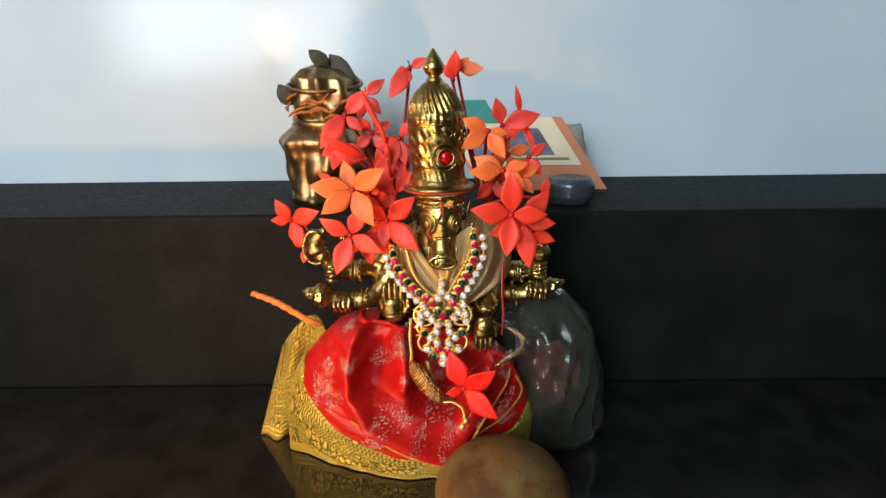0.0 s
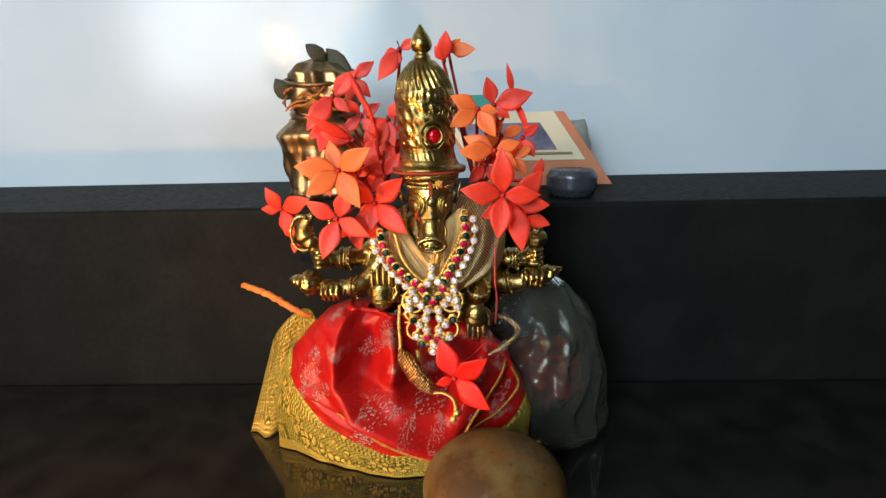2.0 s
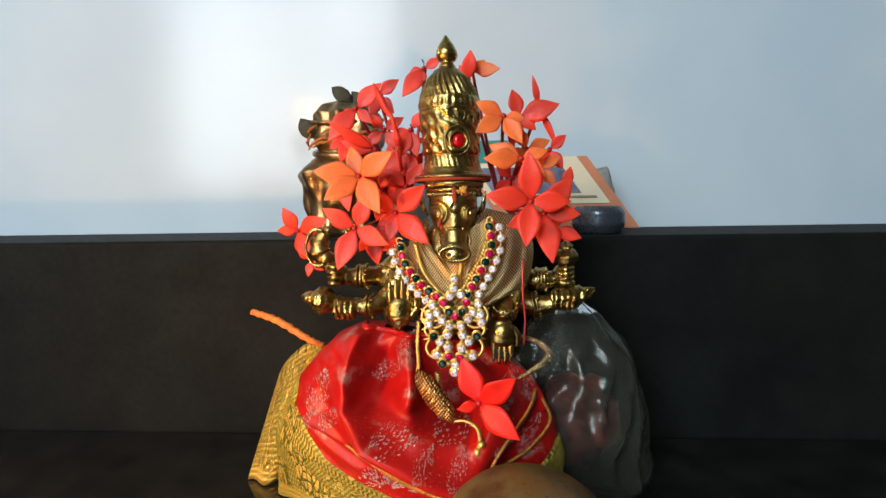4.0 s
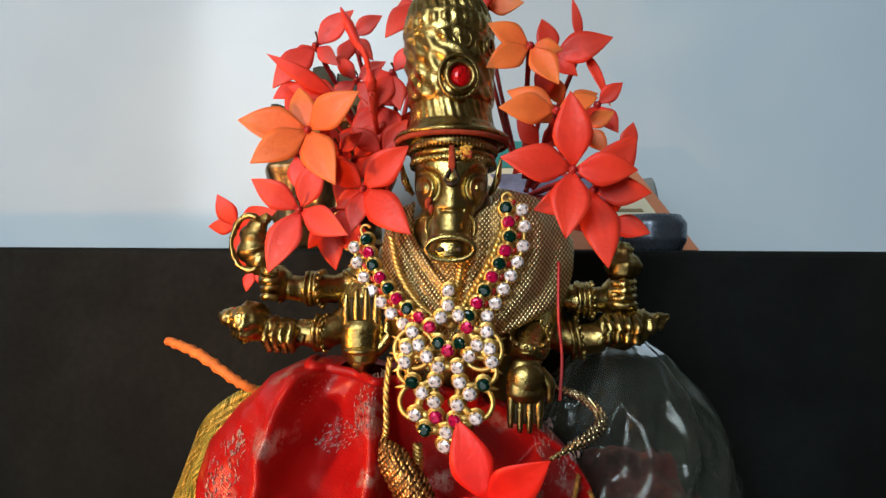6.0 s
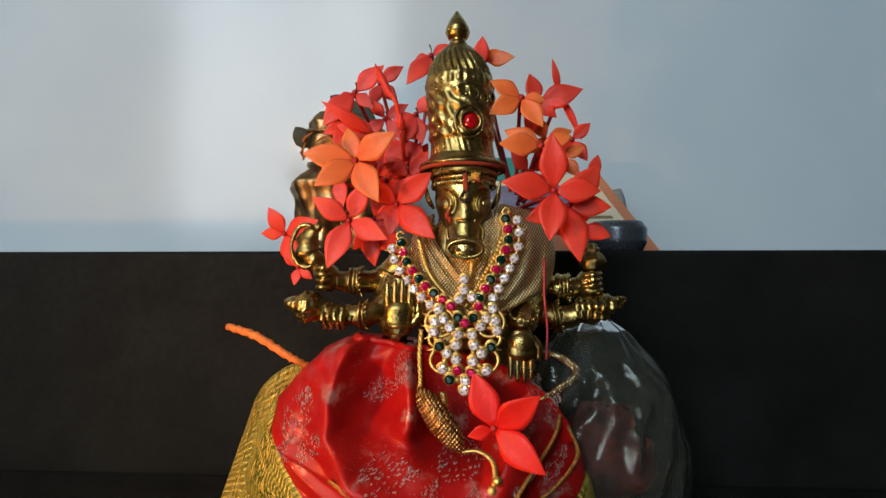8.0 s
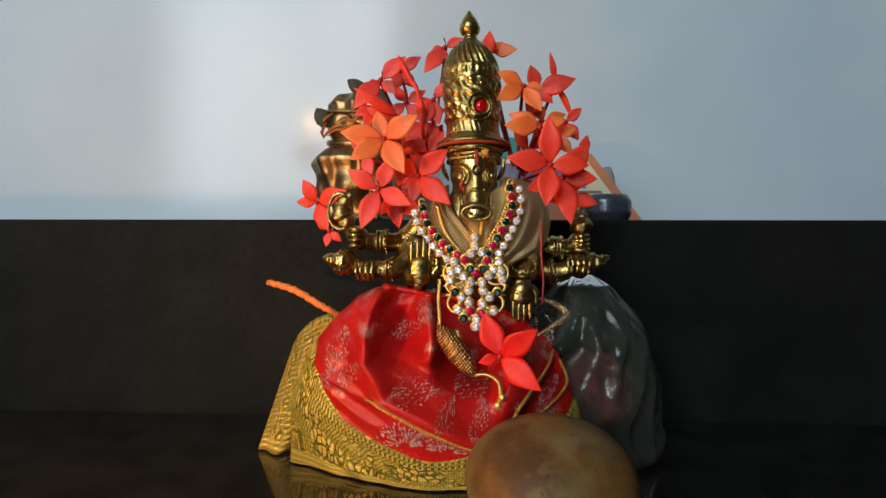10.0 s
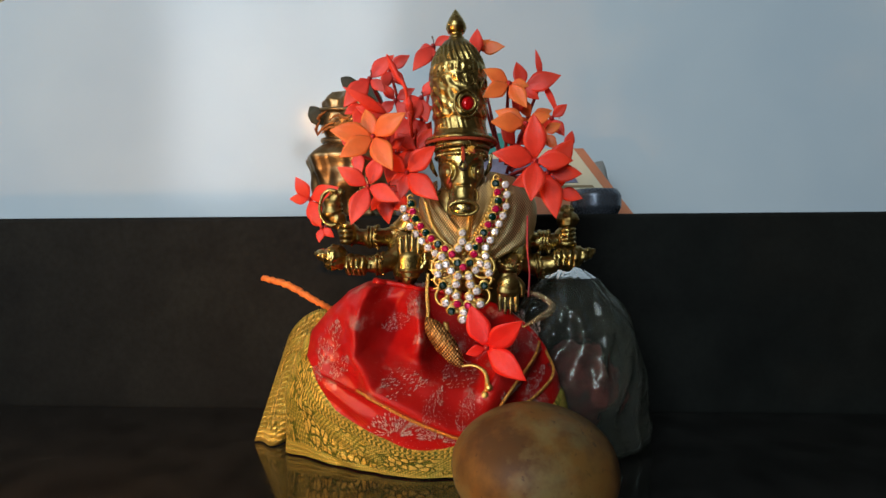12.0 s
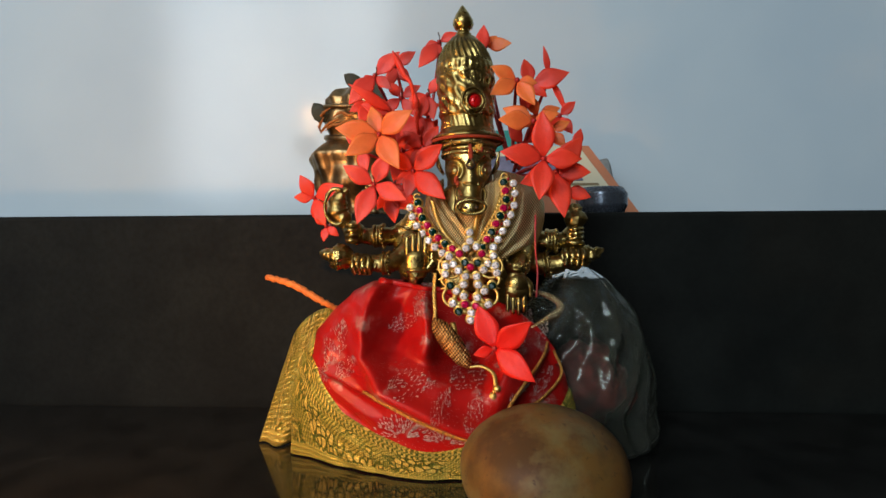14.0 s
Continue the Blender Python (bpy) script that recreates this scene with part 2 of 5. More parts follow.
STONE = gem_material("red_crown_stone", (0.60, 0.005, 0.008), 0.3)

GRANITE = plain("black_granite", (0.012, 0.012, 0.011), 0.08, 0, 0.5, 60, 0.0, Specular_IOR_Level=0.9)
# Unseen room's tan: kept dark for less bounce and warm brass reflections.
UNSEEN_TAN = plain("unseen_room_tan", (0.20, 0.155, 0.115), 0.7, 0, 0.1, 4)
MATTE = plain("matte_black_paint", (0.006, 0.007, 0.006), 0.65, 0, 0.4, 40, 0.0, Specular_IOR_Level=0.12)
FLOORING = plain("unseen_floor_brown", (0.30, 0.26, 0.22), 0.5, 0, 0.2, 5)


def glossy_wall():
    mat, tree, bsdf = material("glazed_white_wall")
    cloud = noise_tex(tree, 6, 3)
    fine = noise_tex(tree, 60, 3)
    col = mix(tree, ramp(tree, cloud, (0.35, grey(0)), (0.65, grey(1))), (0.50, 0.59, 0.65), (0.57, 0.65, 0.69))
    tree.links.new(col, bsdf.inputs["Base Color"])
    tree.links.new(ramp(tree, fine, (0.3, grey(0.14)), (0.7, grey(0.18))), bsdf.inputs["Roughness"])
    bsdf.inputs["Specular IOR Level"].default_value = 0.35
    bump(tree, bsdf, cloud, 0.15, 0.006)
    return mat


WALL = glossy_wall()


def fruit_material():
    mat, tree, bsdf = material("ageing_fruit_skin")
    a = noise_tex(tree, 70, 5, 0.6)
    b = noise_tex(tree, 26, 4)
    dots = node(tree, "ShaderNodeTexVoronoi", Scale=420.0)
    tree.links.new(coords(tree), dots.inputs["Vector"])
    col = mix(tree, ramp(tree, b, (0.36, grey(0)), (0.64, grey(1))), (0.125, 0.088, 0.024), (0.17, 0.062, 0.012))
    col = mix(tree, ramp(tree, a, (0.44, grey(0)), (0.62, grey(0.85))), col, (0.060, 0.030, 0.012))
    pale = noise_tex(tree, 45, 5, 0.65)
    col = mix(tree, ramp(tree, pale, (0.50, grey(0)), (0.62, grey(0.7))), col, (0.15, 0.125, 0.050))
    speck = noise_tex(tree, 420, 6, 0.65)
    col = mix(tree, ramp(tree, speck, (0.60, grey(0)), (0.68, grey(0.8))), col, (0.05, 0.025, 0.012))
    col = mix(tree, ramp(tree, dots.outputs["Distance"], (0.03, grey(0.6)), (0.09, grey(0))), col, (0.03, 0.015, 0.008))
    tree.links.new(col, bsdf.inputs["Base Color"])
    bsdf.inputs["Roughness"].default_value = 0.5
    bsdf.inputs["Specular IOR Level"].default_value = 0.2
    bsdf.inputs["Subsurface Weight"].default_value = 0.2
    bsdf.inputs["Subsurface Radius"].default_value = (1.0, 0.45, 0.12)
    bsdf.inputs["Subsurface Scale"].default_value = 0.004
    bump(tree, bsdf, a, 0.3, 0.0006)
    return mat


FRUIT = fruit_material()


# ---- mesh helpers ----
def finish(name, bm, mats, parent=None, label="", smooth=True):
    me = bpy.data.meshes.new(name)
    bmesh.ops.recalc_face_normals(bm, faces=bm.faces[:])
    bm.to_mesh(me)
    bm.free()
    for m in mats if isinstance(mats, (list, tuple)) else [mats]:
        me.materials.append(m)
    if smooth:
        for p in me.polygons:
            p.use_smooth = True
    ob = new(name, me)
    if parent:
        ob.parent = parent
    if label:
        tagged(ob, label)
    return ob


def part(name, bm, mat, parent, label="", smooth=True):
    """One mesh object under a thing or a part; its vertices are in world places."""
    ob = finish(name, bm, mat, None, label, smooth)
    if parent:
        ob.parent = parent
        ob.matrix_parent_inverse = parent.matrix_basis.inverted() if not parent.parent else (parent.parent.matrix_basis @ parent.matrix_parent_inverse @ parent.matrix_basis).inverted()
    return ob


def thing(name, place, label, category, group=""):
    ob = new(name)
    ob.location = place
    ob.empty_display_size = 0.01
    bpy.context.view_layer.update()
    return tagged(ob, label, category, group)


def grid(bm, rows, closed_u=True, cap=(True, True), mi=0):
    """Skin over rows of points, each row a ring."""
    uv = bm.loops.layers.uv.verify()
    vs = [[bm.verts.new(p) for p in row] for row in rows]
    n, k = len(vs[0]), len(vs)
    for i in range(k - 1):
        for j in range(n if closed_u else n - 1):
            f = bm.faces.new((vs[i][j], vs[i][(j + 1) % n], vs[i + 1][(j + 1) % n], vs[i + 1][j]))
            f.material_index = mi
            for loop, (a, b) in zip(f.loops, ((i, j), (i, j + 1), (i + 1, j + 1), (i + 1, j))):
                loop[uv].uv = (a / (k - 1), b / n)
    if closed_u:
        for flag, row in zip(cap, (vs[0], vs[-1])):
            if flag:
                f = bm.faces.new(row)
                f.material_index = mi
    return vs


def smooth_path(points, steps=8):
    """Catmull-Rom through the points."""
    p = [Vector(q) for q in points]
    p = [p[0] * 2 - p[1]] + p + [p[-1] * 2 - p[-2]]
    out = []
    for i in range(1, len(p) - 2):
        a, b, c, d = p[i - 1:i + 3]
        for s in range(steps):
            t = s / steps
            out.append(0.5 * (2 * b + (c - a) * t + (2 * a - 5 * b + 4 * c - d) * t * t + (3 * b - a - 3 * c + d) * t ** 3))
    out.append(p[-2])
    return out


def tube(bm, points, radii, segs=12, steps=8, mi=0, flat=1.0, side=(0, 0, 1), ripple=None):
    """Round limb along a smooth path; flat squeezes it along side."""
    path = smooth_path(points, steps) if steps > 1 else [Vector(p) for p in points]
    n = len(path)
    rows = []
    ref = Vector(side)
    for i, p in enumerate(path):
        t = (path[min(i + 1, n - 1)] - path[max(i - 1, 0)]).normalized()
        u = ref - t * ref.dot(t)
        if u.length < 1e-4:
            u = Vector((1, 0, 0)) - t * t.x
        u.normalize()
        v = t.cross(u)
        f = i / (n - 1) * (len(radii) - 1)
        k = min(int(f), len(radii) - 2)
        r = radii[k] + (radii[k + 1] - radii[k]) * (f - k)
        ring = []
        for j in range(segs):
            a = 2 * math.pi * j / segs
            rr = r * (1 + (ripple(i / (n - 1), a) if ripple else 0))
            ring.append(p + u * math.cos(a) * rr * flat + v * math.sin(a) * rr)
        rows.append(ring)
    return grid(bm, rows, mi=mi)


def lathe(bm, centre, profile, segs=48, disp=None, mi=0, axis=None):
    """Turned body: profile of (radius, height)."""
    m = Matrix.Translation(centre) @ (axis.to_matrix().to_4x4() if axis else Matrix())
    rows = []
    for r, z in profile:
        ring = []
        for j in range(segs):
            a = 2 * math.pi * j / segs
            rr = r + (disp(a, z) if disp else 0)
            ring.append(m @ Vector((rr * math.cos(a), rr * math.sin(a), z)))
        rows.append(ring)
    return grid(bm, rows, mi=mi)


def dense(profile, step):
    out = [profile[0]]
    for (r0, z0), (r1, z1) in zip(profile, profile[1:]):
        n = max(1, int(math.hypot(r1 - r0, z1 - z0) / step))
        out += [(r0 + (r1 - r0) * i / n, z0 + (z1 - z0) * i / n) for i in range(1, n + 1)]
    return out


def ball(bm, centre, radii, segs=16, rings=10, mi=0, turn=(0, 0, 0)):
    m = pose(*centre, *turn)
    rows = []
    for i in range(rings + 1):
        b = math.pi * (0.02 + 0.96 * i / rings)
        rows.append([m @ Vector((radii[0] * math.sin(b) * math.cos(2 * math.pi * j / segs), radii[1] * math.sin(b) * math.sin(2 * math.pi * j / segs), radii[2] * math.cos(b))) for j in range(segs)])
    return grid(bm, rows, mi=mi)


def ring(bm, centre, radius, thick, turn=(0, 0, 0), stretch=1.0, mi=0, segs=24, minor=8, start=0.0, end=360.0):
    m = pose(*centre, *turn)
    full = end - start >= 360
    rows = []
    count = segs if full else segs + 1
    for i in range(count):
        a = radians(start + (end - start) * i / segs)
        c = Vector((radius * math.cos(a), radius * stretch * math.sin(a), 0))
        out = Vector((math.cos(a), math.sin(a), 0))
        rows.append([m @ (c + out * thick * math.cos(2 * math.pi * j / minor) + Vector((0, 0, thick * math.sin(2 * math.pi * j / minor)))) for j in range(minor)])
    if full:
        rows.append(rows[0])
        grid(bm, rows, cap=(False, False), mi=mi)
    else:
        grid(bm, rows, mi=mi)


def box(bm, lo, hi, bevel=0.0, mi=0):
    start = set(bm.faces)
    c = bmesh.ops.create_cube(bm, size=1)["verts"]
    for v in c:
        v.co = Vector([lo[i] + (hi[i] - lo[i]) * (v.co[i] + 0.5) for i in range(3)])
    if bevel:
        bmesh.ops.bevel(bm, geom=[e for e in bm.edges if e.verts[0] in c], offset=bevel, segments=3, profile=0.5, affect="EDGES")
    for f in bm.faces:
        if f not in start:
            f.material_index = mi


def block(name, lo, hi, mat, label, category, bevel=0.0):
    bm = bmesh.new()
    box(bm, lo, hi, bevel)
    return tagged(finish(name, bm, mat, smooth=False), label, category, kind="structure")


# ---- the room ----
block("wall_north", (-1.6, 0.3525, -0.8), (1.6, 0.45, 1.9), WALL, "glossy pale blue-white tiled wall behind the shelf", "wall")
# Walls, ceiling and floor out of view, added; dark tan to cut bounced light.
block("unseen_wall_east", (1.6, -1.7, -0.8), (1.7, 0.45, 1.9), UNSEEN_TAN, "unseen tan wall added to close the room", "wall")
block("unseen_wall_west", (-1.7, -1.7, -0.8), (-1.6, 0.45, 1.9), UNSEEN_TAN, "unseen tan wall added to close the room", "wall")
block("ceiling", (-1.7, -1.7, 1.9), (1.7, 0.45, 2.0), UNSEEN_TAN, "unseen tan ceiling added to close the room", "ceiling")
block("floor", (-1.7, -1.7, -0.9), (1.7, 0.45, -0.8), FLOORING, "unseen brown floor added to close the room", "floor")
bm = bmesh.new()
for lo, hi in (((-1.7, -1.8, -0.8), (-1.45, -1.7, 1.9)), ((-0.35, -1.8, -0.8), (1.7, -1.7, 1.9)), ((-1.45, -1.8, -0.8), (-0.35, -1.7, 0.25)), ((-1.45, -1.8, 1.75), (-0.35, -1.7, 1.9))):
    box(bm, lo, hi)
tagged(finish("unseen_wall_south", bm, UNSEEN_TAN, smooth=False), "unseen tan wall added to close the room, with a window opening", "wall", kind="structure")
block("table", (-1.2, -0.2, -0.04), (1.2, 0.238, TABLE), GRANITE, "polished black granite shelf top", "table", 0.004)
block("shelf_ledge", (-1.2, 0.2385, -0.04), (1.2, 0.352, 0.087), MATTE, "raised matte black ledge against the wall", "ledge", 0.002)

# ---- brass statue ----
AX = Vector((-0.001, 0.1815, 0))


def crown_relief(a, z):
    h = z
    if 0.1345 < h < 0.143:
        return 0.00032 * math.sin(28 * a + (h - 0.134) * 900) * min(1, (h - 0.1345) / 0.001) * min(1, (0.143 - h) / 0.0015)
    if 0.1312 < h <= 0.1345:
        return 0.0005 * abs(math.sin(13 * a)) * math.sin(math.pi * (h - 0.1312) / 0.0033)
    if 0.1175 < h <= 0.1305:
        k = math.sin(9 * a + h * 900) * math.sin(9 * a - h * 700)
        n = noise.noise(Vector((math.cos(a) * 4.5, math.sin(a) * 4.5, h * 420)))
        return 0.00022 * k + 0.00018 * math.sin(14 * a + 1500 * h) + 0.00022 * n
    if 0.1125 < h <= 0.1165:
        return 0.00009 * math.sin(34 * a + h * 900)
    return 0


bm = bmesh.new()
crown = [(0.0100, 0.1080), (0.0124, 0.1088), (0.0129, 0.1094), (0.0125, 0.1101), (0.0108, 0.1105), (0.0102, 0.1112), (0.0100, 0.1118), (0.0094, 0.1126),
         (0.0090, 0.1150), (0.0090, 0.1166), (0.0094, 0.1172), (0.0094, 0.1210), (0.0098, 0.1260), (0.0098, 0.1306), (0.0100, 0.1310), (0.0098, 0.1314),
         (0.0097, 0.1340), (0.0099, 0.1345), (0.0095, 0.1352), (0.0086, 0.1380), (0.0070, 0.1410), (0.0054, 0.1430), (0.0050, 0.1434), (0.0046, 0.1440),
         (0.0028, 0.1450), (0.0027, 0.1458), (0.0022, 0.1464), (0.0020, 0.1470), (0.0030, 0.1477), (0.0036, 0.1490), (0.0034, 0.1504), (0.0024, 0.1524), (0.0010, 0.1545), (0.0003, 0.1555)]
lathe(bm, AX, dense(crown, 0.00035), 160, crown_relief)
for v in bm.verts:
    v.co.x -= 0.035 * (v.co.z - 0.110)
    v.co.y -= 0.030 * (v.co.z - 0.110)
# round setting with a red stone
ring(bm, (0.0010, 0.1717, 0.1205), 0.0040, 0.00045, (90, 0, 12), 1.12)
ring(bm, (0.0014, 0.1712, 0.1205), 0.0028, 0.0006, (90, 0, 12))
ball(bm, (0.0015, 0.1717, 0.1205), (0.0023, 0.0013, 0.0023), 10, 6, mi=1, turn=(0, 0, 12))
for i in range(7):
    a = radians(-150 + 20 * i)
    ring(bm, (AX.x + 0.0097 * math.cos(a), AX.y + 0.0097 * math.sin(a), 0.1285 - 0.0012 * (i % 2)), 0.0013, 0.0004, (90, 0, math.degrees(a) + 90), 1.3, segs=12, minor=6)
# head: broad brow, deep almond eye hollows, short boxy muzzle turned a little aside
HEAD = ((0.1085, 0.1726, 0.191, 0.0080), (0.1055, 0.1716, 0.191, 0.0080), (0.1030, 0.1711, 0.1905, 0.0079), (0.1000, 0.1707, 0.1900, 0.0080), (0.0975, 0.1704, 0.1890, 0.0077), (0.0952, 0.1702, 0.1885, 0.0069),
        (0.0935, 0.1699, 0.1880, 0.0058), (0.0920, 0.1696, 0.1875, 0.0050), (0.0905, 0.1692, 0.1865, 0.0047), (0.0890, 0.1687, 0.186, 0.0046), (0.0880, 0.1680, 0.185, 0.0045), (0.0872, 0.1668, 0.184, 0.0047), (0.0864, 0.1662, 0.1835, 0.0048), (0.0848, 0.1660, 0.1830, 0.0048), (0.0838, 0.1662, 0.1825, 0.0044), (0.0831, 0.1670, 0.182, 0.0037))


def face_relief(x, z):
    """Depth of the carving at a place of the face; x from its middle."""
    d = 0.0
    u, w = (abs(x) - 0.0058) / 0.0036, (z - 0.0978) / 0.0040
    r, a = math.hypot(u, w), math.atan2(w, -u)
    inner = max(0.0, math.cos(0.75 * (a - 0.55))) if abs(a - 0.55) < 2.1 else 0.0
    d += 0.0013 * math.exp(-((r - 0.86) / 0.17) ** 2) * inner
    d -= 0.0005 * math.exp(-((r - 0.55) / 0.16) ** 2) * inner
    d += 0.0004 * math.exp(-((r - 0.32) / 0.09) ** 2) * inner
    d -= 0.0004 * math.exp(-((u + 0.02) / 0.20) ** 2 - ((w + 0.02) / 0.30) ** 2)
    d -= 0.0006 * math.exp(-(abs(x) / 0.0016) ** 2) * math.exp(-((z - 0.0965) / 0.006) ** 2)
    d += 0.0005 * math.exp(-((z - 0.0930) / 0.0004) ** 2) * (abs(x) < 0.0025)
    return d


rows = []
for (z0, f0, b0, r0), (z1, f1, b1, r1) in zip(HEAD, HEAD[1:]):
    n = max(2, round((z0 - z1) / 0.00022))
    for k in range(n):
        t = k / n
        z, front, back, rx = z0 + (z1 - z0) * t, f0 + (f1 - f0) * t, b0 + (b1 - b0) * t, r0 + (r1 - r0) * t
        cy, ry = (front + back) / 2, (back - front) / 2
        row = []
        for j in range(150):
            a = 2 * math.pi * j / 150
            c, sn = math.cos(a), math.sin(a)
            x, y = rx * math.copysign(abs(c) ** 0.8, c), cy + ry * math.copysign(abs(sn) ** 0.7, sn)
            if sn < 0:
                y += face_relief(x, z) * min(1, -2.5 * sn)
            row.append(Vector((AX.x + x + 0.0009 * max(0, -sn), y, z)))
        rows.append(row)
grid(bm, rows)
FX = AX.x + 0.0009
# snout rim, nostrils (dark balls painting in their shade), muzzle folds
ring(bm, (FX, 0.1664, 0.0853), 0.0046, 0.0006, (98, 0, 0), 0.50, segs=40)
for s in (-1, 1):
    ball(bm, (FX + s * 0.0018, 0.16575, 0.0851), (0.0007, 0.0003, 0.0005), 12, 8, mi=4, turn=(0, s * 20, 0))
    tube(bm, [(FX + s * 0.0036, 0.1690, 0.0920), (FX + s * 0.0046, 0.1684, 0.0905), (FX + s * 0.0047, 0.1678, 0.0888), (FX + s * 0.0044, 0.1672, 0.0876)], [0.0003, 0.0008, 0.0009, 0.0004], 10, flat=0.6, side=(1, 0, 0))
    # ear: an open leaf with a rim
    tube(bm, [(AX.x + s * 0.0084, 0.1800, 0.0975), (AX.x + s * 0.0100, 0.1788, 0.1005), (AX.x + s * 0.0108, 0.1780, 0.1048)], [0.0010, 0.0019, 0.0005], 12, flat=0.45, side=(1, 0, 0.2))
    tube(bm, [(AX.x + s * 0.0094, 0.1780, 0.0980), (AX.x + s * 0.0100, 0.1772, 0.1015), (AX.x + s * 0.0108, 0.1772, 0.1048)], [0.0003, 0.0005, 0.0003], 8)
tube(bm, [(FX - 0.0034, 0.1672, 0.0872), (FX - 0.0016, 0.1666, 0.0879), (FX + 0.0016, 0.1666, 0.0879), (FX + 0.0034, 0.1672, 0.0872)], [0.0003, 0.0005, 0.0005, 0.0003], 8)
# forehead mark: engraved drop, its shaded grooves drawn dark; red and yellow powder above
for s in (-1, 1):
    tube(bm, [(FX + s * 0.0001, 0.1700, 0.1018), (FX + s * 0.0008, 0.1699, 0.1004), (FX + s * 0.0015, 0.1700, 0.0988)], [0.0002, 0.00042, 0.0003], 8, mi=4)
tube(bm, [(FX - 0.0013, 0.1699, 0.0990), (FX - 0.0008, 0.1698, 0.0984), (FX, 0.1697, 0.0982), (FX + 0.0008, 0.1698, 0.0984), (FX + 0.0013, 0.1699, 0.0990)], [0.0002, 0.0005, 0.0006, 0.0005, 0.0002], 8, mi=4)
tube(bm, [(FX - 0.0012, 0.1698, 0.0993), (FX, 0.1695, 0.0989), (FX + 0.0012, 0.1698, 0.0993)], [0.0002, 0.0004, 0.0002], 8)
tube(bm, [(FX - 0.0001, 0.1700, 0.1060), (FX, 0.1699, 0.1035), (FX, 0.1699, 0.1018), (FX + 0.0002, 0.1700, 0.1008)], [0.0005, 0.0007, 0.0008, 0.0002], 10, mi=2, flat=0.5, side=(0, 1, 0))
for k in range(26):
    ball(bm, (FX + random.uniform(-0.0014, 0.0038), 0.1704 + random.uniform(0, 0.0004), random.uniform(0.1036, 0.1060)), (random.uniform(0.0004, 0.0009), 0.0004, random.uniform(0.0002, 0.0005)), 8, 5, mi=3 if k % 3 else 2, turn=(0, random.uniform(-40, 40), 0))
# Ring under the brim: powder deposit, its red also painting the orange glow.
ring(bm, (AX.x, AX.y, 0.1087), 0.0121, 0.0006, segs=48, mi=2)
for x, z, h in ((-0.0050, 0.0945, 0.0012), (-0.0042, 0.0935, 0.0009), (-0.0046, 0.0952, 0.0007)):
    ball(bm, (FX + x, 0.1712, z), (0.0006, 0.0007, h), 8, 6, mi=2)
# hair bands under the crown: ribbed, smooth, ribbed
for z, r, t in ((0.1072, 0.0089, 0.0010), (0.1053, 0.0087, 0.0007), (0.1039, 0.0088, 0.0007)):
    ring(bm, (AX.x + 0.0003, 0.1815, z), r, t, (0, 0, 0), 1.22, segs=72)
for j in range(72):
    a = 2 * math.pi * j / 72
    for z, h, r in ((0.1072, 0.0012, 0.0096), (0.1039, 0.0007, 0.0093)):
        ball(bm, (AX.x + 0.0003 + r * math.cos(a), 0.1815 + (r + 0.0019) * math.sin(a), z), (0.00033, 0.00033, h), 6, 4)
# torso, neck folds and seat
rows = []
for z, rx, ry, cy in ((-0.003, 0.030, 0.016, 0.184), (0.012, 0.030, 0.016, 0.184), (0.016, 0.026, 0.013, 0.184), (0.045, 0.014, 0.006, 0.185), (0.060, 0.0135, 0.0070, 0.184), (0.070, 0.0160, 0.0085, 0.184), (0.080, 0.0190, 0.0080, 0.185), (0.086, 0.0180, 0.0080, 0.186), (0.090, 0.0130, 0.0085, 0.186), (0.094, 0.0085, 0.0080, 0.187), (0.100, 0.0080, 0.0080, 0.187)):
    rows.append([Vector((AX.x + 0.001 + rx * math.cos(2 * math.pi * j / 32), cy + ry * math.sin(2 * math.pi * j / 32), z)) for j in range(32)])
grid(bm, rows)


def hand(wrist, along, across, scale=1.0, thumb=1):
    """Palm with four fingers and a thumb, plain rounded forms."""
    w, d, c = Vector(wrist), Vector(along).normalized(), Vector(across).normalized()
    k = 0.001 * scale
    tube(bm, [w, w + d * 3 * k, w + d * 6.5 * k, w + d * 8 * k], [2.6 * k, 3.7 * k, 3.9 * k, 2.6 * k], 14, flat=0.55, side=d.cross(c))
    for i in range(4):
        o = c * (i - 1.5) * 1.75 * k
        n = 8.2 - abs(i - 1.6) * 0.9
        # dark rod between fingers: tarnish and the gap's shade put into colour
        if i < 3:
            g = c * (i - 1.0) * 1.78 * k
            tube(bm, [w + g + d * 5.2 * k, w + g + d * 9 * k, w + g + d * 12 * k], [0.2 * k, 0.62 * k, 0.3 * k], 6, 4, mi=4)
        tube(bm, [w + o + d * 6.0 * k, w + o * 1.04 + d * (6 + n * 0.5) * k, w + o * 1.05 + d * (6 + n) * k], [0.95 * k, 0.95 * k, 0.5 * k], 8, 5)
    o = c * thumb
    tube(bm, [w + o * 2.6 * k + d * 2 * k, w + o * 4.6 * k + d * 4.5 * k, w + o * 4.7 * k + d * 8 * k], [1.2 * k, 1.2 * k, 0.6 * k], 8, 5)


def bangles(centre, axis_turn, r, n=3, gap=0.0012):
    m = pose(*centre, *axis_turn)
    for i in range(n):
        c = m @ Vector((0, 0, (i - (n - 1) / 2) * gap))
        ring(bm, c, r, 0.0006, axis_turn, segs=20)
    for j in range(14):
        a = 2 * math.pi * j / 14
        ball(bm, m @ Vector((1.1 * r * math.cos(a), 1.1 * r * math.sin(a), 0.55 * n * gap)), (0.00055, 0.00055, 0.00055), 8, 5)


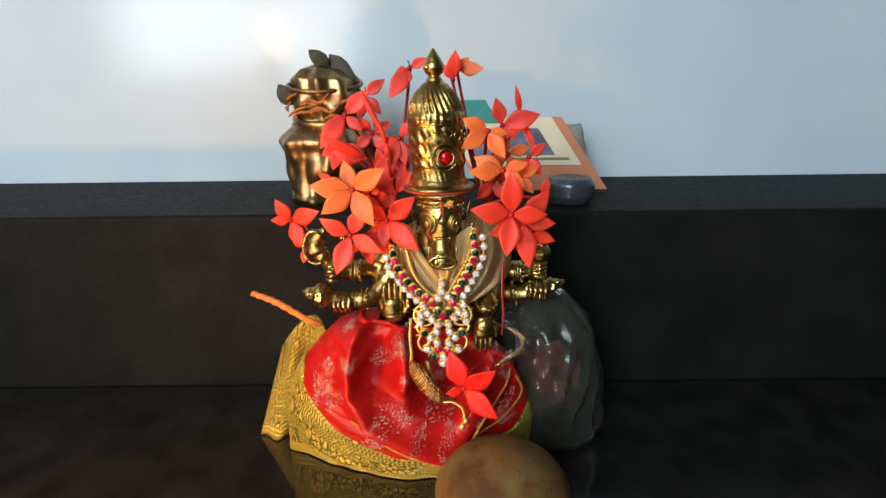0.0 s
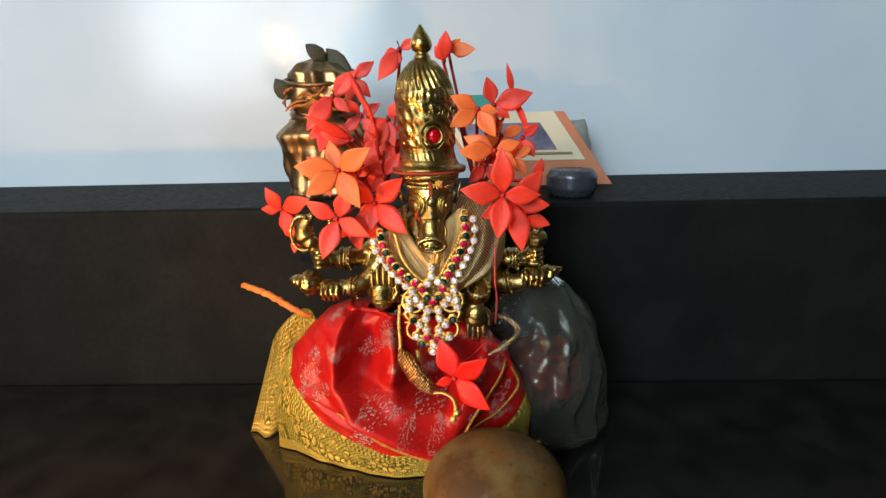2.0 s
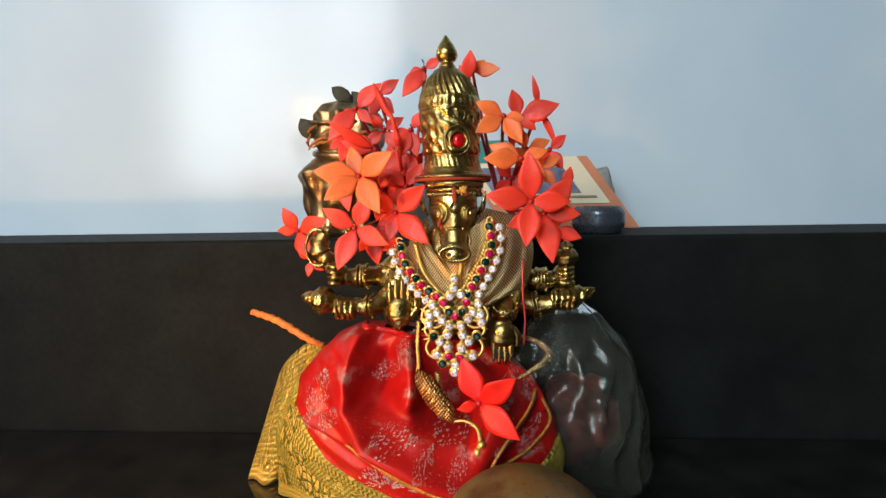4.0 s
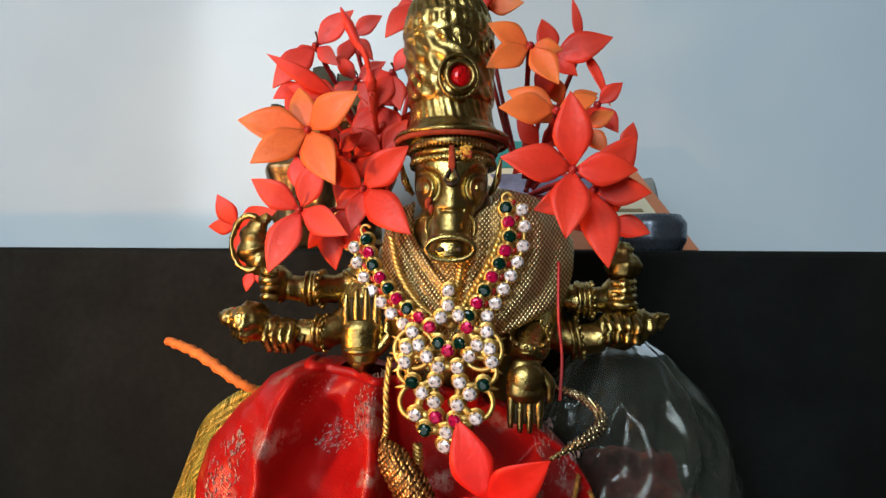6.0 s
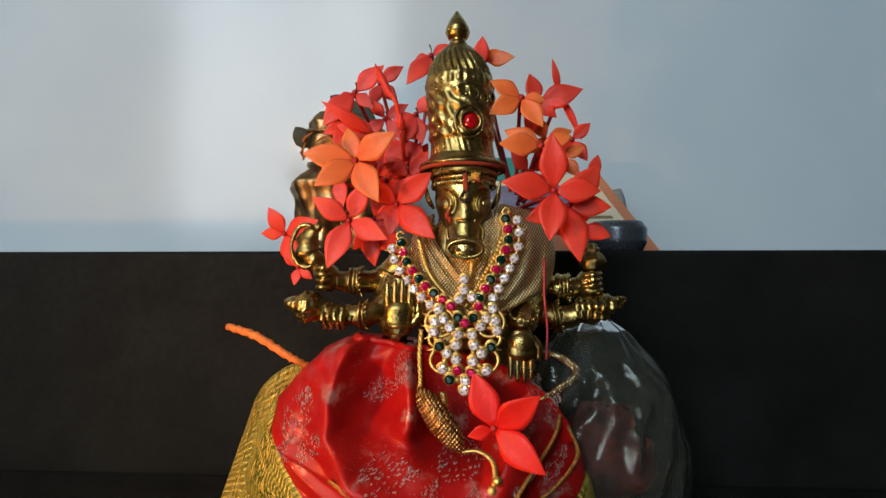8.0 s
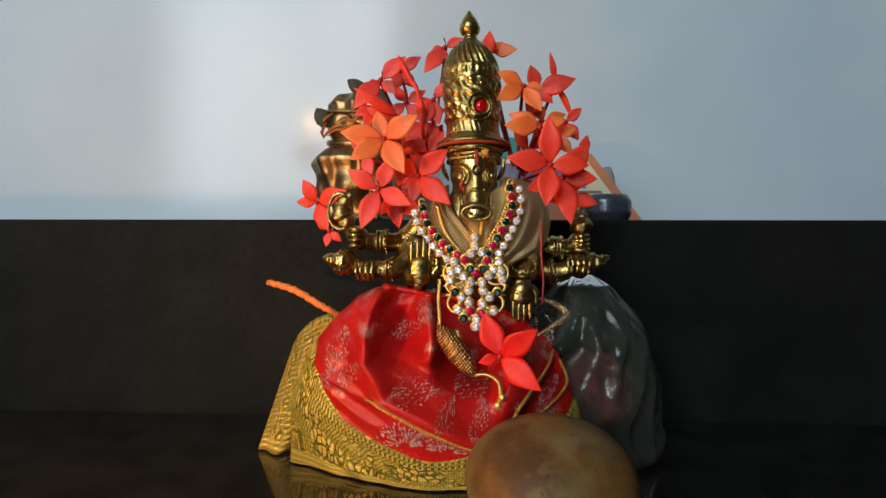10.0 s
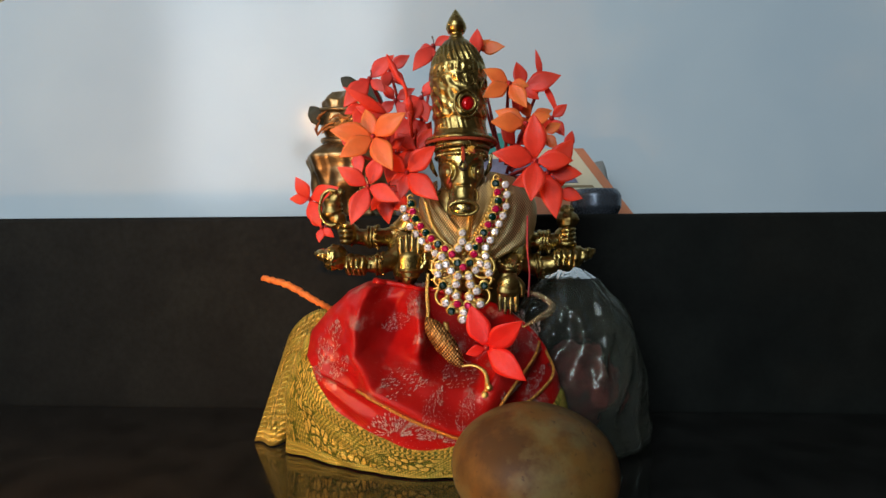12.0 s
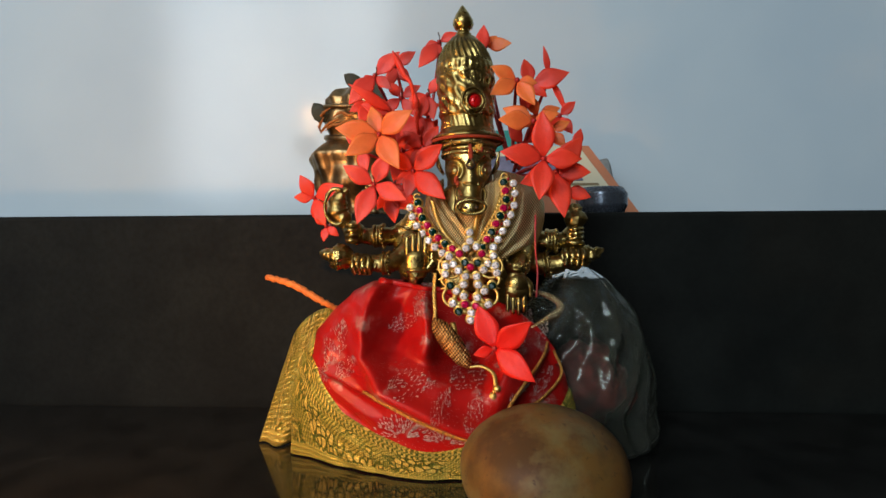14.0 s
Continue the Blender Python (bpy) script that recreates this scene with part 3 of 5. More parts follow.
# raised palm and its short sleeve
tube(bm, [(-0.019, 0.190, 0.084), (-0.0245, 0.189, 0.075), (-0.0225, 0.181, 0.0640), (-0.0180, 0.1725, 0.0620)], [0.0036, 0.0036, 0.0030, 0.0024], 14)
ring(bm, (-0.0235, 0.1895, 0.0785), 0.0038, 0.0007, (0, 25, 0))
ring(bm, (-0.0180, 0.1705, 0.0650), 0.0032, 0.0007)
hand((-0.0178, 0.1703, 0.0625), (-0.02, -0.04, 1), (1, 0.1, 0), 1.08)
# hand resting on the knee
tube(bm, [(0.0185, 0.190, 0.082), (0.0205, 0.186, 0.074), (0.0172, 0.178, 0.0690), (0.0148, 0.1710, 0.0640)], [0.0038, 0.0036, 0.0034, 0.0032], 14)
bangles((0.0155, 0.1740, 0.0668), (40, 0, 0), 0.0037, 4)
hand((0.0146, 0.1685, 0.0640), (-0.03, -0.10, -1), (1, 0.1, 0), 0.98)
ball(bm, (0.0146, 0.1680, 0.0605), (0.0036, 0.0024, 0.0034))
# two side arms with their emblems
tube(bm, [(-0.019, 0.189, 0.083), (-0.026, 0.190, 0.077), (-0.034, 0.186, 0.0762), (-0.0405, 0.184, 0.0768)], [0.0042, 0.0038, 0.0032, 0.0030], 14)
bangles((-0.0335, 0.186, 0.0763), (0, 90, 0), 0.0036)
ball(bm, (-0.0415, 0.183, 0.0775), (0.0038, 0.0034, 0.0042))
for i in range(4):
    tube(bm, [(-0.0435, 0.1805, 0.0745 + 0.0018 * i), (-0.0420, 0.1790, 0.0748 + 0.0018 * i), (-0.0395, 0.1795, 0.0748 + 0.0018 * i)], [0.0009, 0.0010, 0.0008], 8, 5)
tube(bm, [(-0.0400, 0.184, 0.0735), (-0.0440, 0.184, 0.0800), (-0.0475, 0.184, 0.0850), (-0.0470, 0.184, 0.0900), (-0.0440, 0.184, 0.0935)], [0.0012, 0.0026, 0.0040, 0.0030, 0.0008], 16, flat=0.6, side=(0, 1, 0), ripple=lambda t, a: 0.10 * math.sin(40 * t))
ring(bm, (-0.0475, 0.1815, 0.0868), 0.0042, 0.0006, (90, 0, 0), 1.5, start=60, end=300)
for i in range(5):
    ball(bm, (-0.0375 + 0.0012 * (i % 3), 0.182, 0.0905 + 0.0013 * (i // 2)), (0.0011, 0.0011, 0.0011), 8, 6)
tube(bm, [(-0.0200, 0.187, 0.076), (-0.0235, 0.184, 0.0700), (-0.0285, 0.181, 0.0668), (-0.0350, 0.180, 0.0668)], [0.0044, 0.0038, 0.0034, 0.0030], 14)
bangles((-0.0300, 0.1808, 0.0667), (0, 90, 0), 0.0037, 2)
ball(bm, (-0.0375, 0.179, 0.0665), (0.0042, 0.0036, 0.0036))
for i in range(4):
    tube(bm, [(-0.0405 + 0.0018 * i, 0.1765, 0.0690), (-0.0405 + 0.0018 * i, 0.1752, 0.0660), (-0.0400 + 0.0018 * i, 0.1765, 0.0632)], [0.0009, 0.0010, 0.0008], 8, 5)
mace = [(0.0016, 0.0), (0.0018, 0.006), (0.0030, 0.0075), (0.0030, 0.0082), (0.0020, 0.0090), (0.0036, 0.0108), (0.0045, 0.0132), (0.0042, 0.0152), (0.0030, 0.0166), (0.0024, 0.0172), (0.0022, 0.0184), (0.0014, 0.0196), (0.0003, 0.0208)]
lathe(bm, (-0.0325, 0.1785, 0.0660), dense(mace, 0.0004), 40, lambda a, z: 0.0003 * math.sin(10 * a + 900 * z) if 0.0098 < z < 0.016 else 0, axis=Euler((0, radians(-77), 0)))
# the far pair of arms
tube(bm, [(0.018, 0.189, 0.083), (0.0225, 0.191, 0.076), (0.0290, 0.189, 0.0742), (0.0345, 0.189, 0.0745)], [0.0042, 0.0036, 0.0032, 0.0030], 14)
bangles((0.0288, 0.189, 0.0742), (0, 90, 0), 0.0036)
ball(bm, (0.0365, 0.188, 0.0755), (0.0040, 0.0036, 0.0040))
for i in range(4):
    tube(bm, [(0.0345, 0.1850, 0.0735 + 0.0016 * i), (0.0372, 0.1840, 0.0735 + 0.0016 * i), (0.0395, 0.1855, 0.0738 + 0.0016 * i)], [0.0008, 0.0010, 0.0007], 8, 5)
lathe(bm, (0.0375, 0.188, 0.0770), dense([(0.0014, 0), (0.0020, 0.002), (0.0036, 0.0035), (0.0040, 0.0055), (0.0032, 0.0072), (0.0022, 0.0080), (0.0024, 0.0090), (0.0008, 0.0105)], 0.0005), 24, lambda a, z: 0.0003 * math.sin(8 * a))
tube(bm, [(0.0190, 0.188, 0.076), (0.0215, 0.188, 0.0680), (0.0270, 0.187, 0.0655), (0.0330, 0.186, 0.0665)], [0.0044, 0.0040, 0.0036, 0.0034], 14)
bangles((0.0265, 0.1872, 0.0656), (0, 80, 0), 0.0041, 2)
conch = [(0.0008, 0.0), (0.0030, 0.0012), (0.0042, 0.0040), (0.0044, 0.0062), (0.0038, 0.0080), (0.0040, 0.0092), (0.0028, 0.0108), (0.0030, 0.0118), (0.0018, 0.0132), (0.0019, 0.0142), (0.0005, 0.0165)]
lathe(bm, (0.0310, 0.186, 0.0668), dense(conch, 0.0004), 32, lambda a, z: 0.00035 * math.sin(3 * a + 1500 * z), axis=Euler((0, radians(76), 0)))
for i in range(4):
    tube(bm, [(0.0330 + 0.0019 * i, 0.1835, 0.0712), (0.0332 + 0.0019 * i, 0.1812, 0.0690), (0.0330 + 0.0019 * i, 0.1815, 0.0655)], [0.0009, 0.0011, 0.0008], 8, 5)
# uneven cast surface of the outstretched arms and their emblems
bm.normal_update()
for v in bm.verts:
    if abs(v.co.x) > 0.021 and 0.058 < v.co.z < 0.100:
        v.co += v.normal * (0.0005 * noise.noise(v.co * 420) + 0.00035 * noise.noise(v.co * 1100))
KUMKUM = plain("red_powder", (0.34, 0.040, 0.012), 0.9, 0, 0.3, 900)
TURMERIC = plain("yellow_powder", (0.62, 0.33, 0.05), 0.9, 0, 0.3, 900)
statue = finish("brass_statue", bm, [BRASS, STONE, KUMKUM, TURMERIC, TARNISH_SHADE])
tagged(statue, "seated polished brass temple statue with tall crown and red stone", "statue")

# ---- silk skirt round the statue ----
CX, CY = -0.0125, 0.1815


def ridge(x, z, path, width):
    """Soft crest along a line of (x, z) points."""
    best = 1.0
    for (x0, z0), (x1, z1) in zip(path, path[1:]):
        dx, dz = x1 - x0, z1 - z0
        t = max(0, min(1, ((x - x0) * dx + (z - z0) * dz) / (dx * dx + dz * dz)))
        best = min(best, math.hypot(x - x0 - t * dx, z - z0 - t * dz))
    return math.exp(-(best / width) ** 2)


CREST = ((-0.0310, 0.0640), (-0.0342, 0.0530), (-0.0340, 0.0410), (-0.0264, 0.0325), (-0.0138, 0.0262), (-0.0031, 0.0215), (0.0040, 0.0200))
HUMP = ((-0.0155, 0.0640), (-0.0150, 0.0510), (-0.0150, 0.0430))
OUTER = ((-0.0400, 0.0560), (-0.0470, 0.0450), (-0.0480, 0.0350))
RIM = ((-0.0400, 0.0450), (-0.0273, 0.0415), (-0.0138, 0.0386), (-0.0049, 0.0355), (0.0040, 0.0338), (0.0085, 0.0370), (0.0130, 0.0440), (0.0190, 0.0520), (0.0260, 0.0620))
PROFILE = ((0.000, 0.0460, 0.0208), (0.012, 0.0470, 0.0226), (0.020, 0.0472, 0.0250), (0.032, 0.0450, 0.0245), (0.043, 0.0405, 0.0215), (0.051, 0.0345, 0.0175), (0.057, 0.0280, 0.0138), (0.060, 0.0215, 0.0110), (0.0608, 0.0170, 0.0085), (0.0600, 0.0120, 0.0050))


STEP = ((-0.060, 0.040), (-0.046, 0.032), (-0.0335, 0.0275), (-0.0158, 0.0225), (0.000, 0.0160), (0.0068, 0.0190), (0.012, 0.0260), (0.0225, 0.0360), (0.029, 0.0440), (0.04, 0.056))


def along(line, x):
    """Height of a line of (x, z) points at x."""
    if x <= line[0][0]:
        return line[0][1]
    for (x0, z0), (x1, z1) in zip(line, line[1:]):
        if x <= x1:
            return z0 + (z1 - z0) * (x - x0) / (x1 - x0)
    return line[-1][1]


def rise(v):
    return 1 / (1 + math.exp(max(-40, min(40, -v))))


def skirt(theta, s, swell=0.0):
    """A point of the cloth: theta round it, s from hem to waist."""
    f = s * (len(PROFILE) - 1)
    k = min(int(f), len(PROFILE) - 2)
    z, a, b = (PROFILE[k][i] + (PROFILE[k + 1][i] - PROFILE[k][i]) * (f - k) for i in range(3))
    c, sn = math.cos(theta), math.sin(theta)
    x = CX + (a + swell) * math.copysign(abs(c) ** 0.9, c) * (1 + 0.14 * max(0, -c) ** 2 * max(0.0, 1 - z / 0.07))
    z *= 1 - 0.065 * c + 0.02 * (c < 0) * c
    depth = (b + swell) * abs(sn) ** (0.85 - 0.16 * max(0.0, 1 - z / 0.05) * (c < 0))
    y = CY - math.copysign(depth, sn) + 0.014 * max(0, -c) ** 1.5 * max(0.0, 1 - z / 0.06) * max(0.0, 0.4 + 0.6 * sn)
    if sn > 0:
        rim, edge = along(RIM, x), along(STEP, x)
        # the lap hollow behind the rim, with a steep wall at the knee
        dent = 0.0125 * rise((z - rim) / 0.0009) * rise((x + 0.0118) / 0.0007) * rise((0.024 - x) / 0.002)
        dent += 0.0085 * math.exp(-((x + 0.0240) / 0.0062) ** 2 - ((z - 0.0490) / 0.0100) ** 2)
        lift = 0.0066 * ridge(x, z, CREST, 0.0034) + 0.0028 * ridge(x, z, HUMP, 0.0026) + 0.0020 * ridge(x, z, OUTER, 0.0040)
        # the rolled swag between rim and lower edge
        mid, half = (rim + edge) / 2, max(0.002, (rim - edge) / 2)
        lift += 0.0046 * max(0.0, 1 - ((z - mid) / half) ** 2) * rise((x + 0.030) / 0.003) * rise((0.012 - x) / 0.002)
        pa, pr = math.atan2(z - 0.066, x + 0.016), math.hypot(z - 0.066, x + 0.016)
        lift += 0.0005 * math.sin(13 * pa + 1.0) * math.exp(-((pr - 0.020) / 0.012) ** 2)
        lift += 0.0005 * math.sin(900 * (z + 0.55 * x)) * math.exp(-((x + 0.040) / 0.012) ** 2)
        lift -= 0.0050 * rise((edge - z) / 0.0005)
        y += (dent - lift) * min(1, 2 * sn)
        if z > 0.035 and abs(x) < 0.03:
            y = min(y, 0.1742 + 0.05 * max(0, abs(x) - 0.02))
    n = noise.noise(Vector((x * 90, y * 90, z * 60)))
    y -= 0.0010 * n
    x += 0.0010 * noise.noise(Vector((x * 70 + 9, y * 70, z * 120)))
    return Vector((x, y, z + TABLE + 0.0006))


def band_top(theta):
    """How high the gold border reaches round the hem."""
    c = math.cos(theta)
    return 0.092 + 0.36 * max(0, -c) ** 2.0 + 0.20 * max(0, c) ** 1.5 + 0.006 * math.sin(7 * theta)


sari = thing("silk_skirt", (CX, CY, TABLE), "red silk cloth with silver motifs and gold brocade border", "cloth")
bm = bmesh.new()
grid(bm, [[skirt(2 * math.pi * j / 440, i / 150) for j in range(440)] for i in range(151)], cap=(False, False))
part("drape", bm, SILK, sari)
bm = bmesh.new()
outer = [[skirt(2 * math.pi * j / 260, band_top(2 * math.pi * j / 260) * i / 24, 0.0009 if i < 24 else 0.0001) for j in range(260)] for i in range(25)]
grid(bm, outer, cap=(False, False))
part("border", bm, BORDER, sari, "broad gold and green brocade border")


def cloth_front(x, z, out=0.0):
    """The cloth's front face over (x, z)."""
    best = None
    for i in range(8, 80):
        s = i / 90
        for j in range(4, 60):
            p = skirt(math.pi * j / 64, s)
            d = (p.x - x) ** 2 + (p.z - z) ** 2
            if best is None or d < best[0]:
                best = (d, p)
    return best[1] - Vector((0, out, 0))


for pts, r in ((((0.0295, 0.0440), (0.0225, 0.0362), (0.012, 0.0262), (0.0068, 0.0194), (0.000, 0.0166), (-0.0158, 0.0230), (-0.0335, 0.0280)), 0.00045), (((-0.030, 0.0260), (-0.022, 0.0235), (-0.012, 0.0200)), 0.00035), (((0.034, 0.040), (0.030, 0.0300), (0.0225, 0.0240), (0.0140, 0.0195), (0.0085, 0.0150)), 0.00045)):
    bm = bmesh.new()
    tube(bm, [cloth_front(x, z, 0.0014) for x, z in pts], [r, r * 1.2, r, r * 1.1], 8, 8, flat=0.28, side=(0, 1, 0))
    part("trim", bm, TRIM, sari, "narrow orange and gold trim")

SURFACE = [skirt(math.pi * j / 160, i / 150) for i in range(0, 150) for j in range(2, 158)]
SURFACE_XZ = np.array([(p.x, p.z) for p in SURFACE])


def on_cloth(x, z, out):
    i = int(np.argmin(((SURFACE_XZ - (x, z)) ** 2).sum(axis=1)))
    return Vector((x, SURFACE[i].y - out, z))


bm = bmesh.new()
tube(bm, [skirt(math.pi * (-0.1 + 1.2 * j / 30), 0.86) for j in range(31)], [0.0004, 0.0014, 0.0012, 0.0010, 0.0010, 0.0014, 0.0004], 12, 4)
part("waist_roll", bm, SILK, sari)


def motif(x, z, turn, size, kind):
    """Woven silver figure: a veined leaf or a spoked half wheel of thread."""
    bm = bmesh.new()
    t = radians(turn)
    ux, uz = (math.cos(t), math.sin(t)), (-math.sin(t), math.cos(t))

    def stroke(a, b, w):
        ends = [(a[0] + (b[0] - a[0]) * k / 4, a[1] + (b[1] - a[1]) * k / 4) for k in range(5)]
        dx, dy = b[0] - a[0], b[1] - a[1]
        n = math.hypot(dx, dy) or 1
        rows = []
        for k, (p, q) in enumerate(ends):
            ww = w * (0.35 + 0.65 * math.sin(math.pi * (0.12 + 0.76 * k / 4))) * random.uniform(0.75, 1.2)
            row = []
            for side, out in ((-1, 0.0002), (1, 0.0002), (1, -0.0006), (-1, -0.0006)):
                u, v = (p - dy / n * ww * side) * size, (q + dx / n * ww * side) * size
                row.append(on_cloth(x + ux[0] * u + uz[0] * v, z + ux[1] * u + uz[1] * v, out))
            rows.append(row)
        grid(bm, rows)

    if kind == "leaf":
        for k in range(110):
            f = random.uniform(0.03, 0.97)
            h = 0.27 * math.sin(math.pi * f ** 0.8)
            v = random.uniform(-h, h)
            stroke((f - 0.52, v), (f - 0.50 + random.uniform(0.0, 0.05), v + random.uniform(-0.02, 0.06)), random.uniform(0.002, 0.007))
    else:
        for k in range(240):
            a, r = random.uniform(0.03, math.pi - 0.03), random.uniform(0.10, 0.52)
            if abs(math.sin(3.5 * a)) < 0.22 and r < 0.46:
                continue
            p = (r * math.cos(a), 0.9 * r * math.sin(a))
            stroke(p, (p[0] + 0.05 * math.cos(a), p[1] + 0.05 * math.sin(a)), random.uniform(0.003, 0.009))
    part("motif", bm, ZARI, sari, "worn silver thread figure", smooth=False)


ZARI = plain("silver_thread", (0.66, 0.50, 0.45), 0.42, 0.30, 0.5, 1500, 0.0008)
for x, z, turn, size, kind in ((-0.0442, 0.0422, 70, 0.015, "leaf"), (-0.0398, 0.0345, 50, 0.011, "leaf"), (-0.0183, 0.0319, 0, 0.014, "leaf"), (-0.0228, 0.0475, 20, 0.011, "leaf"),
                               (-0.0155, 0.0556, 65, 0.012, "leaf"), (-0.0089, 0.0262, 60, 0.010, "leaf"), (0.0005, 0.0244, 65, 0.010, "leaf"), (-0.0013, 0.0322, -5, 0.012, "leaf"), (-0.0225, 0.0112, 4, 0.018, "wheel"), (-0.0085, 0.0098, -6, 0.014, "wheel"), (0.0157, 0.0404, 80, 0.007, "leaf"),
                               (0.0188, 0.0480, 70, 0.007, "leaf"), (0.0237, 0.0290, 45, 0.010, "leaf"), (0.0237, 0.0440, 60, 0.008, "leaf"), (0.0150, 0.0270, 20, 0.008, "leaf"), (-0.0490, 0.0310, 60, 0.010, "leaf")):
    motif(x, z, turn, size, kind)

# ---- gold chain cloth over the chest ----
shawl = thing("chain_shawl", (0, 0.172, 0.08), "woven gold chain shawl draped round the statue's neck", "shawl")


def strip(points, widths, sag, thick=0.0009, across=22):
    """A soft band of cloth along a path; each width is a vector across it."""
    path = smooth_path(points, 8)
    wide = smooth_path(widths, 8)
    front, back = [], []
    for p, w in zip(path, wide):
        n = Vector((0, -1, 0))
        row = []
        for j in range(across):
            t = j / (across - 1) - 0.5
            row.append(p + w * t + n * (sag * math.cos(t * math.pi) + 0.0004 * math.sin(t * 19)))
        front.append(row)
        back.append([q - n * thick for q in reversed(row)])
    return [a + b for a, b in zip(front, back)]


bm = bmesh.new()
grid(bm, strip([(0.0150, 0.1860, 0.0980), (0.0165, 0.1790, 0.0900), (0.0135, 0.1755, 0.0795), (0.0065, 0.1730, 0.0705), (-0.0010, 0.1720, 0.0640)],
               [(0.014, 0, -0.004), (0.018, 0.005, -0.006), (0.020, 0.005, -0.007), (0.021, 0.002, 0.002), (0.014, 0, 0.004)], 0.0035))
part("fold", bm, SHAWL, shawl)
bm = bmesh.new()
grid(bm, strip([(-0.0125, 0.1840, 0.0950), (-0.0120, 0.1765, 0.0860), (-0.0070, 0.1728, 0.0780), (-0.0010, 0.1718, 0.0690)],
               [(0.006, 0, 0.003), (0.007, 0, 0.004), (0.009, 0, 0.005), (0.011, 0, 0.007)], 0.001))
part("fold", bm, SHAWL, shawl)
# chest piece between the necklace's two sides, hanging from under the chin
left_edge = smooth_path([(-0.0050, 0.1765, 0.0860), (-0.0058, 0.1745, 0.0810), (-0.0040, 0.1722, 0.0735), (-0.0012, 0.1700, 0.0660)], 10)
right_edge = smooth_path([(0.0108, 0.1765, 0.0970), (0.0108, 0.1740, 0.0865), (0.0062, 0.1718, 0.0770), (0.0006, 0.1700, 0.0665)], 10)
front = []
for p, q in zip(left_edge, right_edge):
    row = [p.lerp(q, j / 24) - Vector((0, 0.0016 * math.sin(math.pi * j / 24) + 0.0004 * math.sin(j * 0.9), 0)) for j in range(25)]
    front.append(row + [v + Vector((0, 0.0009, 0)) for v in reversed(row)])
bm = bmesh.new()
grid(bm, front)
part("chest_piece", bm, SHAWL, shawl)
# ---- stone-set necklace ----
necklace = thing("necklace", (0, 0.166, 0.065), "gilt necklace set with clear, ruby and green stones", "necklace")
U = 0.0000546
PEND_O, PEND_X, PEND_Z = Vector((-0.0003, 0.1650, 0.0660)), Vector((1, 0.03, 0)), Vector((0.01, 0.26, 0.965))


def on_pendant(u, v, out=0.0):
    n = PEND_X.cross(PEND_Z).normalized()
    return PEND_O + PEND_X * (u * U) + PEND_Z * (v * U) - n * -out if n.y < 0 else PEND_O + PEND_X * (u * U) + PEND_Z * (v * U) - n * out


def gem_mesh(r):
    """Round cut stone: table, crown facets and girdle, facing -y."""
    bm = bmesh.new()
    rows = []
    for rr, y in ((0.46, -0.42), (0.72, -0.36), (0.88, -0.22), (1.0, -0.02), (0.9, 0.3)):
        rows.append([Vector((r * rr * math.cos(2 * math.pi * j / 10 + (0.31 if rr in (0.72, 1.0) else 0)), r * y, r * rr * math.sin(2 * math.pi * j / 10 + (0.31 if rr in (0.72, 1.0) else 0)))) for j in range(10)])
    grid(bm, rows)
    me = bpy.data.meshes.new("gem")
    bmesh.ops.recalc_face_normals(bm, faces=bm.faces[:])
    bm.to_mesh(me)
    bm.free()
    return me


def setting_mesh(r):
    bm = bmesh.new()
    ring(bm, (0, 0.0003, 0), r * 1.03, r * 0.10, (90, 0, 0), segs=16, minor=6)
    for j in range(4):
        a = math.pi / 4 + j * math.pi / 2
        ball(bm, (r * math.cos(a), -0.0001, r * math.sin(a)), (r * 0.11, r * 0.2, r * 0.11), 6, 4)
    me = bpy.data.meshes.new("setting")
    bm.to_mesh(me)
    bm.free()
    for p in me.polygons:
        p.use_smooth = True
    me.materials.append(GOLD)
    return me


GR = 0.00127
MESHES = {}
for kind, mat in (("clear", CLEAR), ("ruby", RUBY), ("green", EMERALD)):
    MESHES[kind] = gem_mesh(GR)
    MESHES[kind].materials.append(mat)
SETTING = setting_mesh(GR)
inverse = Matrix.Translation(necklace.location).inverted()
ENAMEL = plain("red_enamel", (0.42, 0.012, 0.006), 0.25, 0, 0.2, 600)
GEM_LABEL = {"clear": "sparkling clear round stone", "ruby": "ruby-red round stone", "green": "dark green round stone"}
plate_bm = bmesh.new()


def gem(kind, p, lean):
    m = inverse @ Matrix.Translation(p) @ Euler((radians(lean + random.uniform(-7, 7)), radians(random.uniform(0, 60)), radians(random.uniform(-8, 8)))).to_matrix().to_4x4()
    s = new("setting", SETTING)
    s.parent, s.matrix_basis = necklace, m
    g = tagged(new("gem", MESHES[kind]), GEM_LABEL[kind])
    g.parent = s


placed = []


def pendant_gem(kind, u, v):
    p = on_pendant(u, v, 0.0004)
    gem(kind, p, 15)
    placed.append(p)
    ball(plate_bm, p + Vector((0, 0.0011, 0.0002)), (0.0018, 0.0003, 0.0018), 10, 6, turn=(15, 0, 0))


for kind, u, v in (("clear", -5, 209), ("clear", -5, 156), ("ruby", 0, 0), ("clear", 4, -266), ("clear", 0, -308)):
    pendant_gem(kind, u, v)
for kind, u, v in (("clear", 28, 116), ("ruby", 62, 74), ("green", 36, 31), ("clear", 130, 64), ("clear", 148, 12), ("clear", 102, 20), ("clear", 148, -38), ("clear", 72, -18), ("clear", 30, -52), ("clear", 42, -105), ("green", 120, -105), ("clear", 80, -140), ("clear", 38, -177), ("clear", 98, -216), ("ruby", 27, -223), ("green", 64, -264)):
    for s in (-1, 1):
        pendant_gem(kind, s * u + random.uniform(-5, 5), v + random.uniform(-6, 6))
placed2 = list(placed)
